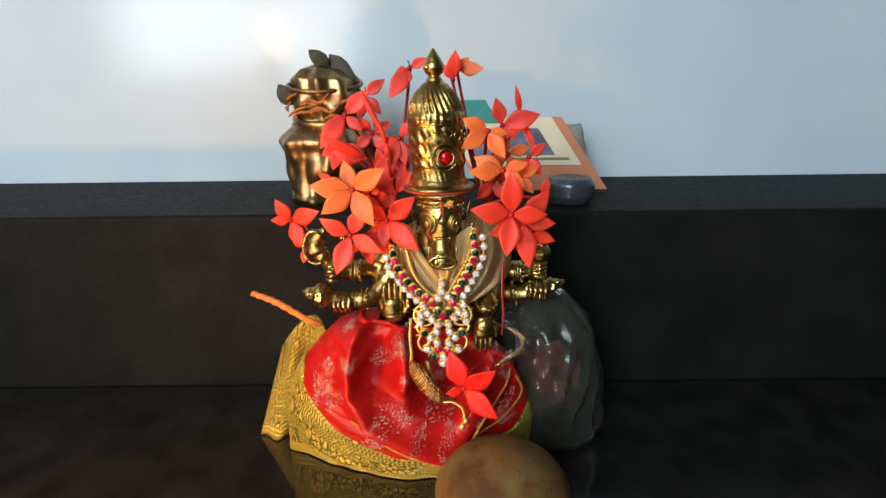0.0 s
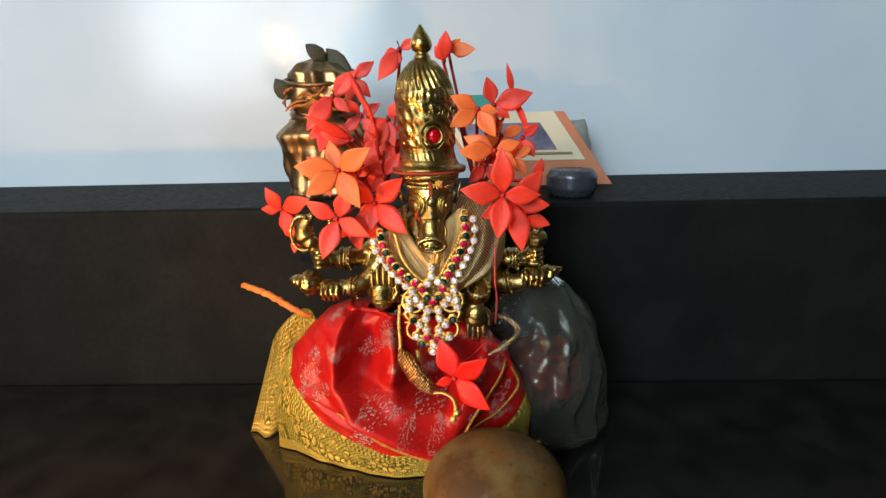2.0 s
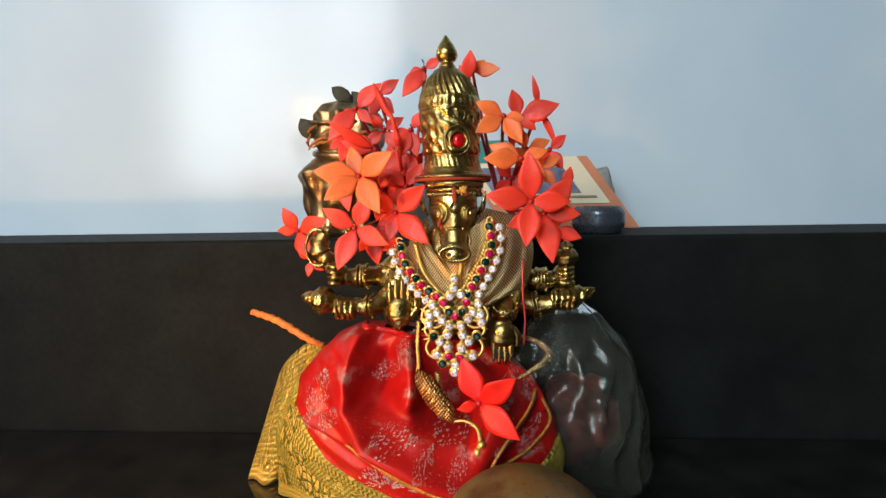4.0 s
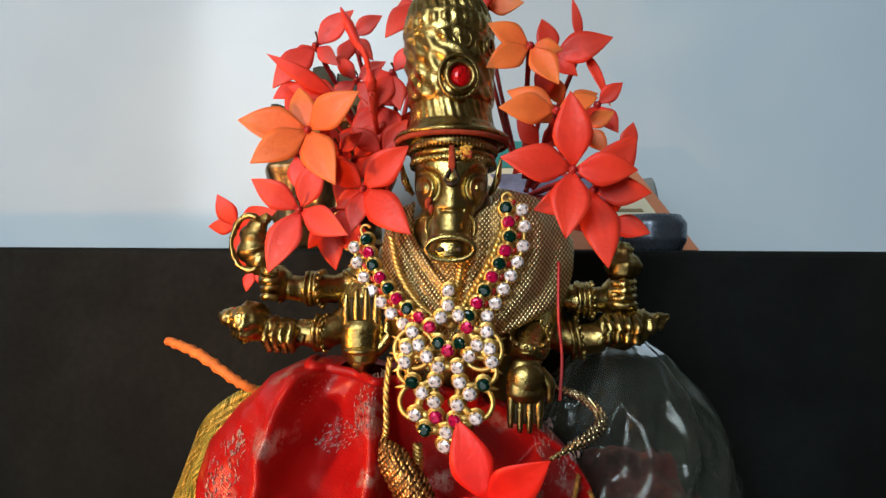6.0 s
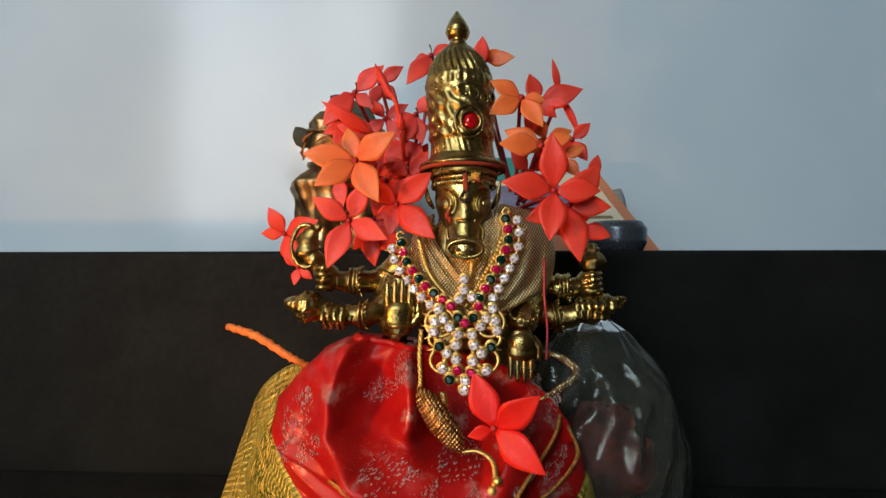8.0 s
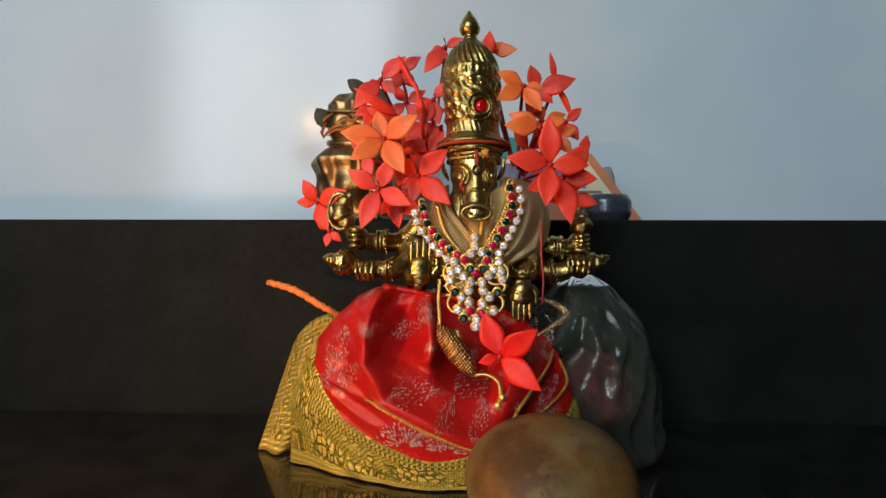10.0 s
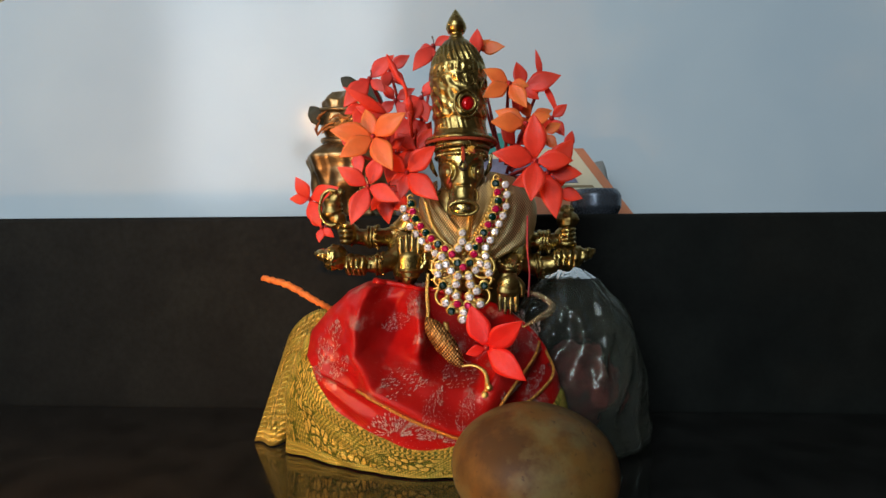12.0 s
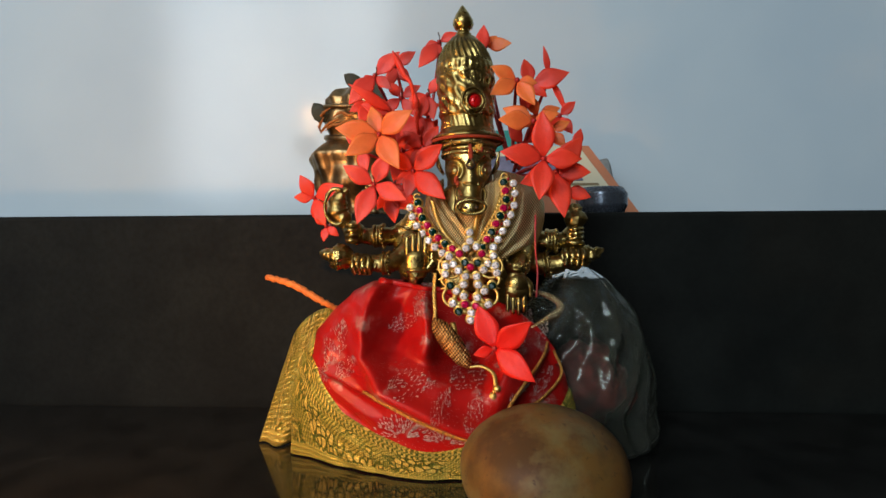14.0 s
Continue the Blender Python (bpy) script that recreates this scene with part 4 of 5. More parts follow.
for p in placed2:
    for q in sorted(placed2, key=lambda q: (q - p).length)[1:4]:
        if (q - p).length < 0.0042:
            tube(plate_bm, [p + Vector((0, 0.0007, 0)), q + Vector((0, 0.0007, 0))], [0.0009, 0.0009], 6, 1, flat=0.5, side=(0, 1, 0))
n_back = Vector((0, 0.0006, 0))
for s in (-1, 1):
    for c, r, st, tilt in (((118, 5), 68, 1.0, 0), ((108, -70), 60, 0.8, 0), ((95, -170), 62, 0.95, 0)):
        ring(plate_bm, on_pendant(s * c[0], c[1]) + n_back, r * U, 0.0005, (75, 0, 0), st, segs=28, minor=6)
    for u, v, du, dv in ((178, 30, 22, 18), (182, -15, 22, 4), (168, -60, 22, -14), (150, -120, 26, -6)):
        tube(plate_bm, [on_pendant(s * u * 0.9, v) + n_back, on_pendant(s * (u + du), v + dv) + n_back], [0.0007, 0.0001], 6, 3)
# side chains: inner row of ruby and green, outer row of clear stones
SIDES = {1: ((0.0106, 0.1697, 0.0935), (0.0112, 0.1690, 0.0870), (0.0068, 0.1678, 0.0778), (0.0020, 0.1665, 0.0702)),
         -1: ((-0.0176, 0.1712, 0.0872), (-0.0160, 0.1700, 0.0820), (-0.0105, 0.1683, 0.0752), (-0.0035, 0.1665, 0.0702))}
for side, pts in SIDES.items():
    path = smooth_path(pts, 30)
    walked, inner, last = 0.0, [path[0]], path[0]
    for p in path[1:]:
        walked += (p - last).length
        last = p
        if walked > 0.00275:
            inner.append(p)
            walked = 0.0
    for i, p in enumerate(inner):
        gem("green" if i % 2 == 0 else "ruby", p, 8)
        ball(plate_bm, p + Vector((0, 0.0010, 0)), (0.0018, 0.0004, 0.0018), 10, 6)
    tube(plate_bm, [p + n_back for p in inner], [0.0008, 0.0008], 6, 4)
    outer = []
    for i, p in enumerate(inner[:-1]):
        t = (inner[i + 1] - p).normalized()
        n = Vector((-t.z, 0, t.x))
        n *= 1 if n.x * side > 0 else -1
        q = p + n * 0.0031 + t * 0.0010 + Vector((0, 0.0008, 0))
        outer.append(q)
        gem("clear", q, 8)
        tube(plate_bm, [p + n_back, q + n_back], [0.0005, 0.0005], 6, 1)
        drop = bmesh.new()
        ball(drop, p.lerp(q, 0.5) - t * 0.0012 + Vector((0, 0.0004, 0)), (0.0005, 0.0003, 0.0008), 8, 6, turn=(0, 40 * side, 0))
        part("enamel_drop", drop, ENAMEL, necklace, "red enamel drop")
        tube(plate_bm, [q + n_back, q + n * 0.0022 + n_back], [0.0009, 0.0001], 6, 3)
    tube(plate_bm, [p + n_back for p in outer], [0.0005, 0.0005], 6, 4)
    ring(plate_bm, inner[0] + Vector((0.0003 * side, 0.0006, 0.0020)), 0.0010, 0.0003, (90, 0, 0), segs=16, minor=6, start=20, end=250)
plate = part("filigree", plate_bm, GOLD, necklace, "gilt openwork backing")

# ---- gold spindle pendant on its cord ----
spindle = thing("spindle_tassel", (-0.006, 0.161, 0.042), "antique gold mesh spindle bead on a braided cord", "tassel")
bm = bmesh.new()
tube(bm, [(-0.0120, 0.1625, 0.0500), (-0.0100, 0.1608, 0.0475), (-0.0060, 0.1592, 0.0425), (-0.0025, 0.1585, 0.0380), (-0.0008, 0.1585, 0.0355)], [0.0007, 0.0027, 0.0033, 0.0024, 0.0006], 72, 30, flat=0.8, side=(0, 1, 0), ripple=lambda t, a: 0.07 * math.sin(11 * a + 62 * t) * math.sin(11 * a - 62 * t))
part("bead", bm, SPINDLE, spindle)


def braid(parent, pts, r, turns=60, mat=None):
    """Two strands twisted round each other."""
    bm = bmesh.new()
    path = smooth_path(pts, 40)
    n = len(path)
    for k in range(2):
        strand = []
        for i, p in enumerate(path):
            a = i / (n - 1) * turns + k * math.pi
            strand.append(p + Vector((math.cos(a) * r * 0.6, math.sin(a) * r * 0.4, 0)))
        tube(bm, strand, [r * 0.72, r * 0.72], 6, 1)
    part("cord", bm, mat or GOLD, parent)


braid(shawl, [(0.0120, 0.1735, 0.0960), (0.0085, 0.1712, 0.0850), (0.0035, 0.1698, 0.0760), (0.0000, 0.1688, 0.0700)], 0.00075, 90)
braid(shawl, [(-0.0130, 0.1735, 0.0880), (-0.0105, 0.1712, 0.0800), (-0.0060, 0.1698, 0.0740), (0.0000, 0.1688, 0.0700)], 0.00065, 80)
braid(shawl, [(0.0020, 0.1705, 0.0830), (0.0010, 0.1695, 0.0770), (0.0000, 0.1688, 0.0700)], 0.0007, 50)
braid(spindle, [(-0.0118, 0.1680, 0.0640), (-0.0120, 0.1655, 0.0580), (-0.0116, 0.1640, 0.0520), (-0.0118, 0.1625, 0.0495)], 0.00055, 40)
braid(spindle, [(-0.0008, 0.1585, 0.0358), (0.0030, 0.1578, 0.0362), (0.0062, 0.1566, 0.0345), (0.0070, 0.1562, 0.0315), (0.0066, 0.1560, 0.0285)], 0.0006, 50)
braid(spindle, [(-0.0060, 0.1660, 0.0480), (-0.0055, 0.1640, 0.0450), (-0.0060, 0.1630, 0.0420)], 0.0008, 30)
bm = bmesh.new()
ball(bm, (0.0074, 0.1556, 0.0300), (0.0012, 0.0012, 0.0012), 10, 8)
ball(bm, (0.0062, 0.1556, 0.0275), (0.0014, 0.0012, 0.0016), 10, 8)
part("knot", bm, GOLD, spindle)

scarf_end = thing("braid_end", (0.024, 0.172, 0.05), "silver-gold braided band curling over the lap", "braid")
bm = bmesh.new()
tube(bm, [(0.0200, 0.1760, 0.0575), (0.0255, 0.1745, 0.0560), (0.0290, 0.1730, 0.0535), (0.0285, 0.1690, 0.0518), (0.0245, 0.1655, 0.0500), (0.0185, 0.1640, 0.0470)], [0.0006, 0.0009, 0.0010, 0.0012, 0.0011, 0.0003], 16, 30, flat=0.5, side=(0, 1, 0), ripple=lambda t, a: 0.22 * math.sin(170 * t + 2 * a))
part("band", bm, BRAID, scarf_end)
bm = bmesh.new()
tube(bm, [(0.0215, 0.1745, 0.0830), (0.0212, 0.1725, 0.0720), (0.0218, 0.1720, 0.0640), (0.0212, 0.1705, 0.0560)], [0.00032, 0.00032], 8)
thread = tagged(finish("red_thread", bm, STEM), "thin dark red cotton thread hanging beside the arm", "thread")


# ---- flowers ----
def petal_mesh(base, tip, width, cup, colour, parent):
    """A pointed oval petal with thickness, cupped and bent back at the tip."""
    b, t = Vector(base), Vector(tip)
    d = t - b
    L = d.length
    d.normalize()
    n = Vector((0, -1, 0))
    n = (n - d * n.dot(d)).normalized()
    s = d.cross(n)
    rows, rows2 = [], []
    K, J = 10, 6
    bend = random.uniform(-0.10, 0.06)
    twist = random.uniform(-0.25, 0.25)
    for i in range(K + 1):
        u = i / K
        w = width * (0.14 + 0.86 * math.sin(math.pi / 2 * min(1, u / 0.42)) ** 1.2) if u < 0.42 else width * max(0.02, 1 - ((u - 0.42) / 0.58) ** 1.55)
        q = b + d * L * u + n * L * (0.09 * math.sin(math.pi * u * 0.8) + bend * u * u - 0.03 * math.exp(-((u - 0.75) / 0.1) ** 2) * twist)
        row = []
        for j in range(J + 1):
            v = j / J * 2 - 1
            sv = s * math.cos(twist * u) + n * math.sin(twist * u)
            row.append(q + sv * v * w * 0.5 + n * (cup * w * (v * v - 0.4) - 0.02 * w * math.exp(-(v * 3) ** 2) + 0.0001 * math.sin(v * 9 + u * 7)))
        th = 0.0002
        rows.append(row + [p - n * th for p in reversed(row)])
    bm = bmesh.new()
    grid(bm, rows)
    return part("petal", bm, PETAL[colour], parent)


def floret(cluster, centre, colour, petals, slim=False):
    """Four-petalled ixora floret on its long thin tube."""
    c = Vector(centre)
    root = Vector(cluster["root"])
    bm = bmesh.new()
    mid = c.lerp(root, 0.45) + Vector((0, 0.006, 0))
    tube(bm, [c + Vector((0, -0.0003, 0)), c + Vector((0, 0.004, -0.001)), mid, c.lerp(root, 0.85)], [0.0009, 0.0006, 0.0006, 0.0007], 8, 6)
    ball(bm, c + Vector((0, -0.0005, 0)), (0.0006, 0.0004, 0.0006), 8, 5)
    body = part("floret", bm, STEM, cluster)
    for angle, length, lift in petals:
        a, l = radians(angle), radians(lift)
        d = Vector((math.cos(a) * math.cos(l), -math.sin(l), math.sin(a) * math.cos(l)))
        L = length * 0.001
        petal_mesh(c + d * 0.0006, c + d * L, 0.0024 if slim else 0.0040 if L > 0.017 else min(0.0078, max(0.0036, L * (0.50 if colour == "pink" else 0.55))), random.uniform(-0.05, 0.08), colour, body)
    if colour == "pink":
        bm = bmesh.new()
        e = c + Vector((random.uniform(-0.002, 0.002), -0.003, random.uniform(0.001, 0.003)))
        tube(bm, [c, c.lerp(e, 0.5) + Vector((0.0004, 0, 0)), e], [0.00018, 0.00016, 0.00028], 6, 4)
        part("stamen", bm, ANTHER, body)


def cluster(name, root, label):
    ob = thing(name, root, label, "flowers", "ixora flowers on the statue")
    ob["root"] = root
    return ob


left_cluster = cluster("flower_cluster", (-0.019, 0.200, 0.100), "bunch of coral and orange ixora flowers tucked beside the crown")
right_cluster = cluster("flower_cluster", (0.016, 0.199, 0.099), "bunch of red and orange ixora flowers tucked beside the crown")
side_cluster = cluster("flower_cluster", (-0.062, 0.222, 0.088), "drooping red ixora flowers behind the statue's arm")
lap_flower = cluster("fallen_flower", (0.010, 0.168, 0.040), "single scarlet ixora flower fallen in the lap")
floret(left_cluster, (-0.0304, 0.1718, 0.1101), "orange", [(173, 14.5, 5), (107, 10.4, -12), (33, 13.5, 10), (-144, 13.5, 12), (-60, 14.4, 14)])
floret(left_cluster, (-0.0326, 0.1735, 0.0936), "pink", [(148, 12.2, 6), (64, 12.3, 4), (-26, 13.0, 10), (-111, 14.8, 12)])
floret(left_cluster, (-0.0196, 0.1758, 0.0983), "red", [(41, 13.4, 6), (-42, 15.8, 14), (-101, 9.7, 8), (139, 10.4, 0), (-145, 7.4, -5)])
floret(left_cluster, (-0.0167, 0.1810, 0.1070), "red", [(54, 9.6, -5), (140, 9.3, -5), (-130, 7.2, 0)])
floret(left_cluster, (-0.0342, 0.1864, 0.1342), "pink", [(44, 12.4, -6), (-42, 8.3, 10), (-145, 6.2, 12), (-128, 14.8, 16)])
floret(left_cluster, (-0.0283, 0.1970, 0.1409), "pink", [(37, 9.6, -4), (-49, 9.3, 6), (-104, 9.5, 12)])
floret(left_cluster, (-0.0117, 0.1987, 0.1503), "pink", [(-162, 5.7, 0), (28, 7.6, -4), (-100, 6.4, 8), (-126, 13.3, 10)])
floret(left_cluster, (-0.0150, 0.1835, 0.1261), "pink", [(52, 8.0, 0), (-114, 11.4, 12), (-163, 7.5, 6), (-77, 9.6, 4)])
floret(left_cluster, (-0.0268, 0.1810, 0.1194), "red", [(149, 18.0, 14), (166, 11.7, 4)])
floret(right_cluster, (0.0158, 0.1772, 0.1287), "orange", [(154, 10.1, 6), (-149, 11.2, 12), (-58, 11.0, 10), (-8, 6.9, -2)])
floret(right_cluster, (0.0217, 0.1870, 0.1300), "red", [(104, 9.9, -8), (16, 13.9, 2), (-107, 10.4, -6), (-39, 7.2, 4)])
floret(right_cluster, (0.0284, 0.1886, 0.1334), "red", [(102, 10.8, 4), (-67, 16.3, 4)], True)
floret(right_cluster, (0.0214, 0.1781, 0.1151), "orange", [(-180, 12.5, 10), (155, 11.5, -4), (17, 9.1, -4), (-38, 9.9, 6)])
floret(right_cluster, (0.0236, 0.1704, 0.1011), "red", [(92, 15.3, 4), (171, 14.4, 8), (-1, 12.5, 0), (-98, 14.5, 14)])
floret(right_cluster, (0.0283, 0.1745, 0.0975), "red", [(-3, 11.4, 2), (-83, 16.5, 12), (-161, 12.8, 2), (52, 14.2, -4)])
floret(right_cluster, (0.0354, 0.1780, 0.1057), "red", [(74, 6.8, -6), (-124, 4.1, 4)])
floret(right_cluster, (0.0063, 0.2030, 0.1500), "orange", [(1, 10.0, 8), (44, 6.2, -10)])
floret(right_cluster, (0.0045, 0.2000, 0.1461), "red", [(85, 10.5, 2), (122, 6.5, 0)])
floret(left_cluster, (-0.0184, 0.1870, 0.1197), "red", [(28, 8.5, 4), (-131, 10.5, 8), (-63, 12.0, 10), (103, 8.0, -4)])
floret(left_cluster, (-0.0215, 0.1905, 0.1140), "pink", [(15, 10.0, 2), (105, 9.0, 4), (-165, 10.0, 4), (-75, 10.5, 6)])
floret(left_cluster, (-0.0160, 0.1915, 0.1125), "red", [(60, 8.0, 2), (150, 9.0, 4), (-120, 9.5, 4), (-30, 8.0, 6)])
floret(left_cluster, (-0.0255, 0.1915, 0.1275), "pink", [(30, 8.5, 2), (130, 8.0, 4), (-140, 9.0, 4), (-50, 9.5, 6)])
floret(right_cluster, (0.0190, 0.1890, 0.1095), "red", [(40, 9.0, 2), (130, 8.5, 4), (-135, 9.0, 4), (-50, 9.0, 6)])
floret(right_cluster, (0.0245, 0.1900, 0.1195), "orange", [(20, 8.5, 2), (115, 8.5, 4), (-155, 9.0, 4), (-65, 9.5, 6)])
floret(left_cluster, (-0.0260, 0.1790, 0.1068), "pink", [(118, 8.3, 0), (37, 7.0, 4), (-69, 8.1, 8)])
floret(left_cluster, (-0.0357, 0.1840, 0.1243), "red", [(-151, 8.2, 8), (-30, 10.6, 10), (-109, 9.7, 12)])
floret(left_cluster, (-0.0245, 0.1860, 0.1068), "red", [(150, 9.5, 4), (49, 11.5, 4), (-104, 12.0, 10), (-30, 11.0, 6)])
floret(left_cluster, (-0.0401, 0.1900, 0.1089), "pink", [(141, 7.6, 4), (17, 7.0, 2), (-79, 10.3, 8)])
floret(left_cluster, (-0.0284, 0.1810, 0.0917), "red", [(-125, 7.8, 8), (18, 6.3, 2), (-80, 11.2, 10), (-30, 12.7, 6)])
floret(right_cluster, (0.0317, 0.1870, 0.1188), "red", [(41, 7.4, 2), (-57, 8.1, 6), (-124, 7.9, 6)])
floret(right_cluster, (0.0279, 0.1820, 0.1124), "orange", [(27, 7.2, 2), (-51, 7.7, 8), (-145, 6.0, 4)])
floret(right_cluster, (0.0323, 0.1800, 0.0920), "red", [(-19, 9.2, 4), (74, 7.1, 0), (-167, 8.0, 6)])
floret(side_cluster, (-0.0626, 0.2050, 0.0920), "red", [(121, 10.6, 6), (179, 8.3, 0), (-65, 13.0, 14), (19, 13.8, 10)])
floret(side_cluster, (-0.0571, 0.2030, 0.0806), "red", [(-99, 6.4, 6), (-40, 6.4, 4), (135, 7.1, 0)])
floret(lap_flower, (0.0068, 0.1575, 0.0418), "lap", [(111, 14.1, -20), (39, 14.1, 14), (-37, 15.5, 22), (-163, 6.7, 4)])
# buds and bare tubes of the left bunch
for a, b, r in (((-0.0275, 0.184, 0.1420), (-0.0200, 0.181, 0.1265), 0.0013), ((-0.0190, 0.178, 0.1250), (-0.0185, 0.180, 0.1170), 0.0013)):
    bm = bmesh.new()
    p, q = Vector(a), Vector(b)
    tube(bm, [p, p.lerp(q, 0.3), p.lerp(q, 0.6), q, Vector((-0.019, 0.195, 0.104))], [0.0002, r, r * 0.8, 0.0006, 0.0006], 10, 6)
    part("bud", bm, PETAL["red"], left_cluster)

# ---- fruit before the statue ----
bm = bmesh.new()
rows = []
for i in range(33):
    b = math.pi * (0.01 + 0.98 * i / 32)
    row = []
    for j in range(48):
        a = 2 * math.pi * j / 48
        p = Vector((0.0225 * math.sin(b) * math.cos(a), 0.0215 * math.sin(b) * math.sin(a), 0.0164 * math.cos(b)))
        row.append(Vector((0.0190, 0.1395, TABLE + 0.0163)) + p * (1 + 0.018 * noise.noise(p * 70) + 0.006 * noise.noise(p * 260)))
    rows.append(row)
grid(bm, rows)
fruit = thing("fruit", (0.02, 0.1395, TABLE), "round ageing yellow-brown fruit with dark blotches on the shelf", "fruit")
part("skin", bm, FRUIT, fruit)

# ---- second brass statue on the ledge ----
bm = bmesh.new()
body = [(0.0190, 0.0), (0.0200, 0.003), (0.0185, 0.006), (0.0215, 0.014), (0.0235, 0.026), (0.0225, 0.034), (0.0180, 0.041), (0.0150, 0.045), (0.0175, 0.050), (0.0195, 0.058), (0.0175, 0.066), (0.0120, 0.071), (0.0030, 0.074)]
def fluted(a, z):
    """Scalloped skirt below, uneven folds above."""
    flute = 0.0016 * abs(math.sin(8 * a)) if z < 0.040 else 0.0005 * math.sin(11 * a + 200 * z)
    return flute + 0.0006 * math.sin(420 * z) + 0.0048 * noise.noise(Vector((1.9 * math.cos(a), 1.9 * math.sin(a), z * 75)))


lathe(bm, (-0.0610, 0.281, 0.0865), dense([(r, z * 0.96) for r, z in body], 0.0010), 110, fluted)
for z, r, t in ((0.1310, 0.0165, 0.0018), (0.1270, 0.0180, 0.0013), (0.1475, 0.0190, 0.0012)):
    ring(bm, (-0.0610, 0.281, z), r, t, (12, 0, 0), segs=40)
tagged(finish("brass_figurine", bm, BRASS_DULL), "small dull brass statue standing on the black ledge", "statue")
LEAF = plain("dry_dark_leaf", (0.035, 0.035, 0.015), 0.6, 0, 0.4, 200, 0.0005)
for c, d, w in (((-0.0790, 0.271, 0.1425), (-0.0035, 0, 0.0050), 0.0045), ((-0.0620, 0.276, 0.1600), (-0.0050, 0, 0.0040), 0.0040), ((-0.0500, 0.278, 0.1530), (0.0070, 0, -0.0090), 0.0050)):
    bm = bmesh.new()
    c, d = Vector(c), Vector(d)
    tube(bm, [c - d, c - d * 0.4 + Vector((0, -0.001, 0)), c + d * 0.4 + Vector((0, -0.002, 0)), c + d], [0.0004, w * 0.75, w, w * 0.85, w * 0.5, 0.0003], 20, 10, flat=0.22, side=(0, 1, 0))
    tagged(finish("dry_leaf", bm, LEAF), "dark dried leaf stuck on the small statue", "leaf", "dried leaves")
garland = thing("orange_garland", (-0.061, 0.262, 0.134), "withered orange flower string on the small statue", "garland")
MARIGOLD = plain("marigold", (0.50, 0.16, 0.03), 0.7, 0, 0.4, 300, 0.001)
for k in range(9):
    a, z, r = radians(200 + 16 * k), 0.134 + 0.004 * math.sin(k * 1.9), 0.0205
    bm = bmesh.new()
    tube(bm, [(-0.061 + r * math.cos(a + d), 0.281 + r * math.sin(a + d), z + e) for d, e in ((-0.35, 0.0), (-0.1, 0.002), (0.15, 0.002 + 0.002 * math.sin(k)), (0.40, 0.005))], [0.0003, 0.0008, 0.0007, 0.0003], 8, ripple=lambda t, b: 0.2 * math.sin(30 * t + 2 * b))
    part("strand", bm, MARIGOLD, garland)

# ---- framed card and small things on the ledge ----
card = thing("photo_card", (0.055, 0.31, 0.088), "printed card with cream border and orange-brown base leaning on the wall", "card")


def flat_panel(name, m, lo, hi, d0, d1, mat, label=""):
    bm = bmesh.new()
    box(bm, (lo[0], d0, lo[1]), (hi[0], d1, hi[1]), 0.0002)
    bmesh.ops.transform(bm, matrix=m, verts=bm.verts[:])
    part(name, bm, mat, card, label, smooth=False)


lean = pose(0.0235, 0.292, 0.0885, -16, 0, 0) @ Matrix(((1, 0, -0.62, 0), (0, 1, 0, 0), (0, 0, 1, 0), (0, 0, 0, 1)))
CREAM = plain("cream_card", (0.66, 0.62, 0.45), 0.55, 0, 0.06, 60)
flat_panel("backing", lean, (0.0, 0.0), (0.072, 0.042), 0.0, 0.0012, plain("orange_brown_print", (0.52, 0.20, 0.10), 0.5, 0, 0.12, 60))
flat_panel("border", lean, (0.002, 0.014), (0.066, 0.0418), -0.0006, 0.0, CREAM)
flat_panel("picture", lean, (0.006, 0.020), (0.054, 0.0355), -0.0012, -0.0006, plain("faded_blue_print", (0.14, 0.15, 0.24), 0.4, 0, 0.6, 90))
flat_panel("stripe", lean, (0.006, 0.017), (0.061, 0.0185), -0.0010, -0.0006, plain("brown_print_line", (0.25, 0.19, 0.10), 0.5, 0, 0.12, 60))
flat_panel("top_corner", lean, (0.000, 0.0385), (0.034, 0.0520), -0.0012, -0.0006, plain("teal_print", (0.02, 0.22, 0.20), 0.5, 0, 0.15, 60))
bm = bmesh.new()
rows = []
for i in range(13):
    h = i / 12
    rows.append([Vector((0.0790 + (0.016 - 0.008 * h) * math.cos(a) * (1 + 0.18 * noise.noise(Vector((math.cos(a) * 2, math.sin(a) * 2, h * 4)))), 0.325 + (0.010 - 0.006 * h) * math.sin(a), 0.0875 + 0.036 * h + 0.003 * noise.noise(Vector((a, h * 3, 2))))) for a in [2 * math.pi * j / 20 for j in range(20)]])
grid(bm, rows)
tagged(finish("plastic_packet", bm, plain("grey_film", (0.34, 0.34, 0.32), 0.3, 0, 0.25, 80, 0.001)), "crumpled grey plastic packet standing on the ledge", "packet")
bm = bmesh.new()
lathe(bm, (0.0660, 0.262, 0.0872), dense([(0.002, 0.0), (0.0105, 0.0), (0.0125, 0.004), (0.0125, 0.010), (0.0105, 0.013), (0.0095, 0.0125), (0.002, 0.0115)], 0.001), 40)
tagged(finish("small_bowl", bm, plain("blue_grey_steel", (0.10, 0.12, 0.15), 0.25, 0.6, 0.2, 90)), "small blue-grey metal bowl on the ledge", "bowl")

# ---- clear jar with red flowers inside ----
jar = thing("clear_cover", (0.040, 0.207, TABLE), "crumpled clear plastic cover over a red cloth bundle on the shelf", "cover")


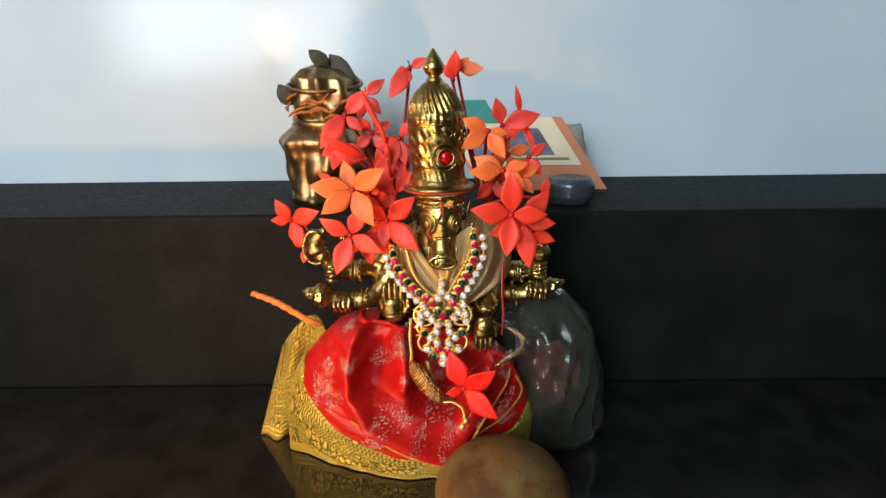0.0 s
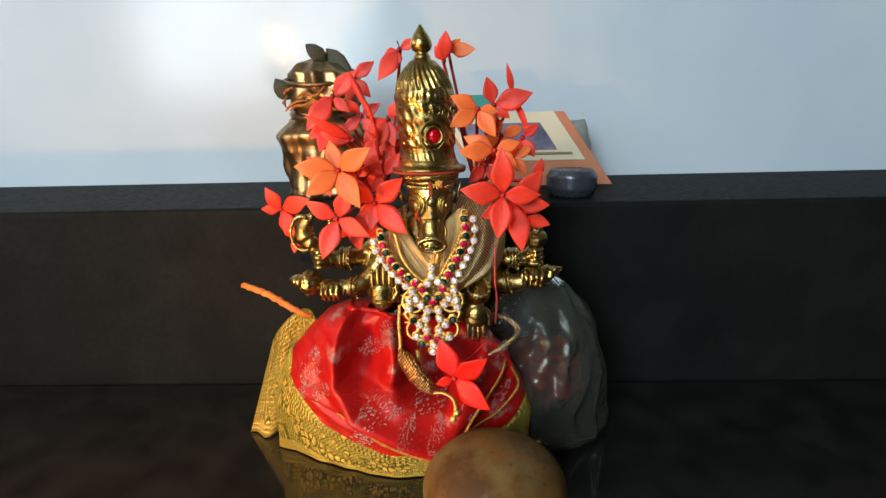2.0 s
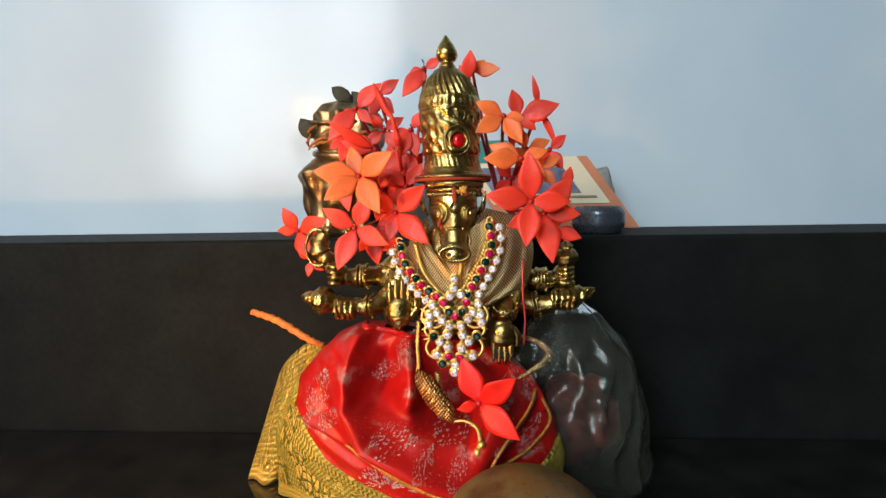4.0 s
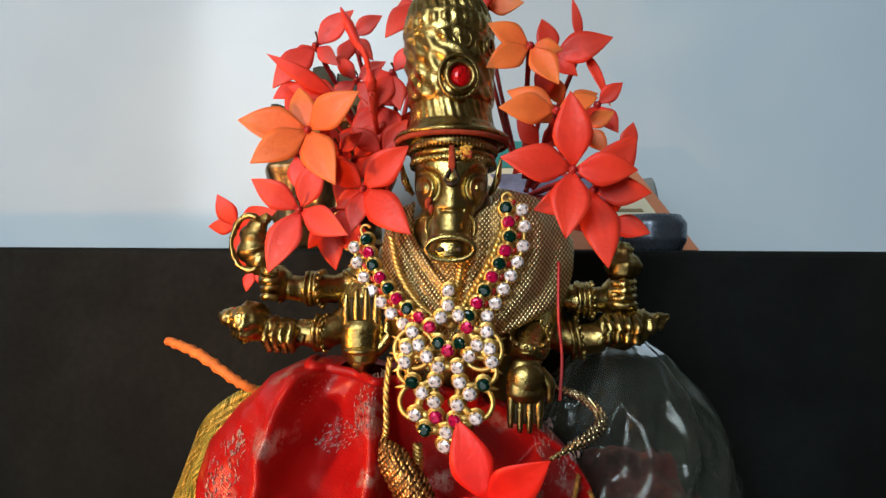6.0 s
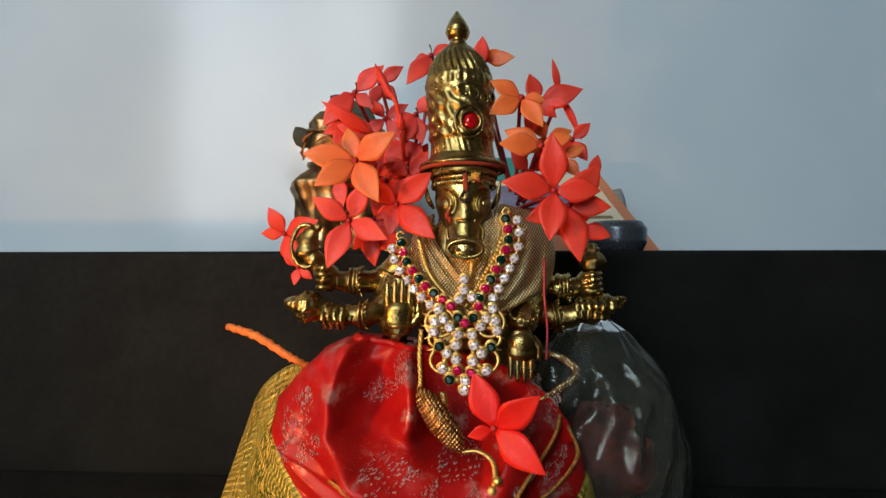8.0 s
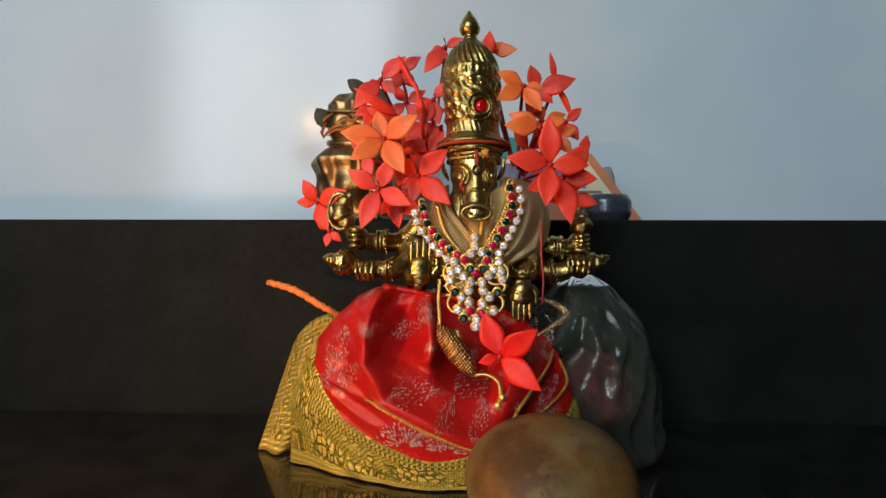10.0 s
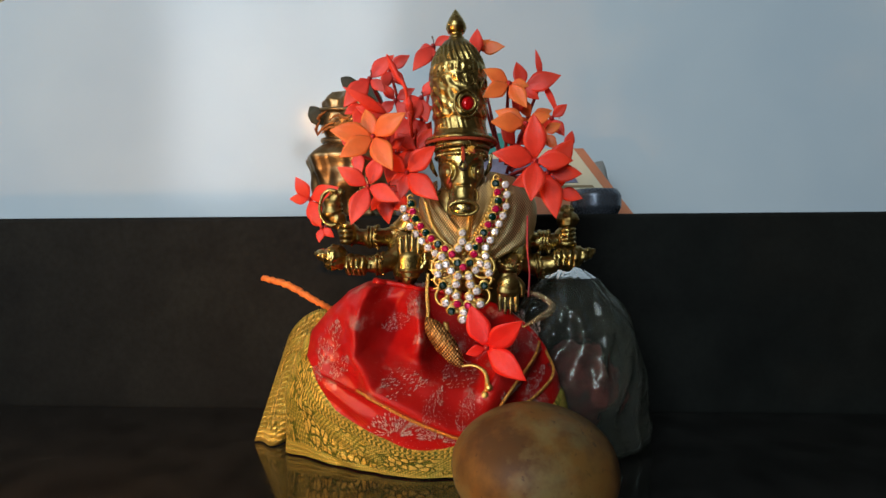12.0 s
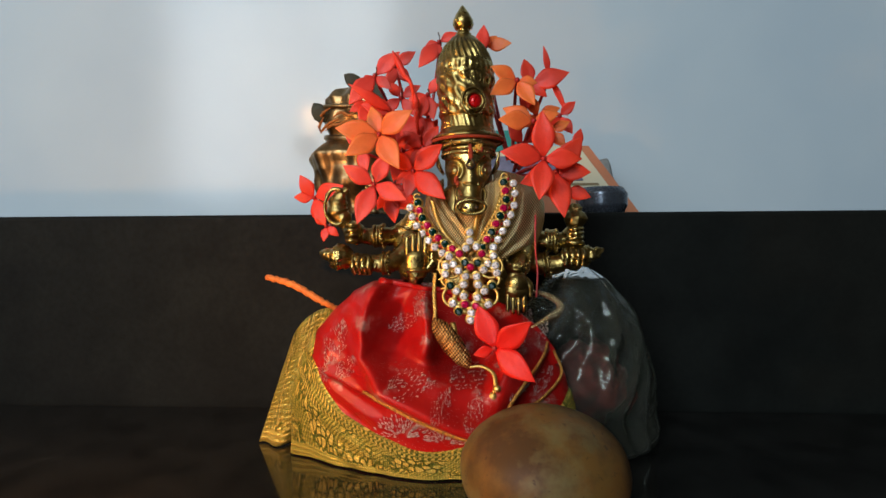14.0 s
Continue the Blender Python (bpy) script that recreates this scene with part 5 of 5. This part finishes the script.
def clear_material():
    mat, tree, bsdf = material("clear_plastic")
    n = noise_tex(tree, 90, 3)
    tree.links.new(ramp(tree, n, (0.3, grey(0.02)), (0.7, grey(0.08))), bsdf.inputs["Roughness"])
    bsdf.inputs["Base Color"].default_value = (0.64, 0.68, 0.58, 1)
    bsdf.inputs["Transmission Weight"].default_value = 0.97
    bsdf.inputs["IOR"].default_value = 1.3
    bump(tree, bsdf, n, 0.3, 0.003)
    return mat


bm = bmesh.new()
shell = [(0.0285, 0.0004), (0.0300, 0.002), (0.0280, 0.010), (0.0265, 0.030), (0.0235, 0.043), (0.0180, 0.053), (0.0110, 0.062), (0.0060, 0.066), (0.0008, 0.067)]
inner = [(r - 0.0012, z + 0.001) for r, z in reversed(shell)]
def crumple(a, z):
    """Creased film: sharp ridges running down and across."""
    n = noise.noise(Vector((2.2 * math.cos(a), 2.2 * math.sin(a), z * 45)))
    m = noise.noise(Vector((5 * math.cos(a) + 7, 5 * math.sin(a), z * 110)))
    return (0.0060 * (0.35 - abs(n)) + 0.0022 * (0.3 - abs(m))) * min(1, z / 0.006) * min(1, max(0, 0.067 - z) / 0.012)


lathe(bm, (0.0420, 0.2075, TABLE), dense(shell + inner, 0.0012), 110, crumple)
part("shell", bm, clear_material(), jar)
bm = bmesh.new()
rows = []
for i in range(25):
    b = math.pi * (0.02 + 0.96 * i / 24)
    row = []
    for j in range(40):
        a = 2 * math.pi * j / 40
        p = Vector((math.sin(b) * math.cos(a), math.sin(b) * math.sin(a), math.cos(b)))
        k = 1 + 0.28 * noise.noise(p * 2.3) + 0.12 * noise.noise(p * 6)
        row.append(Vector((0.0440, 0.2085, TABLE + 0.0195)) + Vector((p.x * 0.0165, p.y * 0.0150, p.z * 0.0160)) * k)
    rows.append(row)
grid(bm, rows)
part("red_bundle", bm, plain("dull_red_cloth", (0.22, 0.02, 0.018), 0.6, 0, 0.5, 120, 0.001), jar, "dull red cloth bundle")

# ---- things beside the skirt ----
bm = bmesh.new()
rows = []
for i in range(25):
    h = i / 24
    row, under = [], []
    for j in range(31):
        t = j / 30 - 0.5
        y = 0.206 + 0.006 * math.sin(6 * t + 1) + 0.004 * math.cos(14 * t) * (1 - h) - 0.010 * (1 - h)
        p = Vector((-0.060 + t * 0.032 * (1.1 - 0.45 * h) - 0.004 * (1 - h), y, TABLE + 0.0006 + 0.049 * h - 0.010 * h * (2 * t) ** 2))
        row.append(p)
        under.append(p + Vector((0, 0.0008, 0)))
    rows.append(row + under[::-1])
grid(bm, rows)
part("border_end", bm, BORDER_END, sari, "loose end of the gold brocade border")
bm = bmesh.new()
tube(bm, [(-0.082, 0.205, 0.060), (-0.070, 0.200, 0.0575), (-0.058, 0.197, 0.0515), (-0.052, 0.199, 0.048)], [0.0012, 0.0014, 0.0013, 0.0010], 8, ripple=lambda t, a: 0.25 * math.sin(60 * t + a))
tagged(finish("orange_thread", bm, plain("orange_cotton", (0.80, 0.20, 0.03), 0.7, 0, 0.3, 400)), "twisted orange cotton thread across the gold cloth end", "thread")

# ---- standing oil lamp ----
oil_lamp = thing("oil_lamp", (FLAME.x, FLAME.y, 1.9), "hanging brass oil lamp with a lit wick", "lamp")
bm = bmesh.new()
lathe(bm, (FLAME.x - 0.006, FLAME.y, FLAME.z - 0.048), dense([(0.002, -0.010), (0.004, -0.006), (0.003, 0.0), (0.010, 0.008), (0.013, 0.016), (0.0145, 0.022), (0.0125, 0.020), (0.003, 0.012)], 0.002), 40)
part("bowl", bm, BRASS, oil_lamp)
for k in range(3):
    a = radians(120 * k + 30)
    bm = bmesh.new()
    foot = Vector((FLAME.x - 0.006 + 0.013 * math.cos(a), FLAME.y + 0.013 * math.sin(a), FLAME.z - 0.028))
    tube(bm, [foot, foot.lerp(Vector((FLAME.x - 0.03, FLAME.y, 0.9)), 0.3), (FLAME.x - 0.03, FLAME.y, 0.9), (FLAME.x - 0.03, FLAME.y, 1.9)], [0.0008, 0.0008], 6, 4)
    part("chain", bm, BRASS, oil_lamp)
bm = bmesh.new()
lathe(bm, FLAME - Vector((0, 0, 0.026)), dense([(0.0006, 0), (0.0022, 0.003), (0.0024, 0.006), (0.0014, 0.012), (0.0002, 0.018)], 0.001), 16)
mat, tree, bsdf = material("flame")
bsdf.inputs["Emission Color"].default_value = (1.0, 0.62, 0.28, 1)
bsdf.inputs["Emission Strength"].default_value = 60.0
flame = part("flame", bm, mat, oil_lamp, "small steady yellow flame")

# Unseen dish, added to carry the assumed second flame.
added_diya = thing("added_oil_dish", (ADDED_DIYA.x, ADDED_DIYA.y, TABLE), "assumed small brass oil dish with a lit wick, out of view", "lamp")
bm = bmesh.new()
lathe(bm, (ADDED_DIYA.x, ADDED_DIYA.y, TABLE), dense([(0.010, 0.0002), (0.012, 0.002), (0.010, 0.008), (0.020, 0.022), (0.0215, 0.026), (0.0195, 0.025), (0.003, 0.014)], 0.001), 40)
part("dish", bm, BRASS, added_diya)
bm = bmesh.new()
lathe(bm, ADDED_DIYA - Vector((0, 0, 0.028)), dense([(0.0006, 0), (0.0022, 0.003), (0.0024, 0.006), (0.0014, 0.012), (0.0002, 0.018)], 0.001), 16)
flame = part("flame", bm, mat, added_diya, "small steady yellow flame")
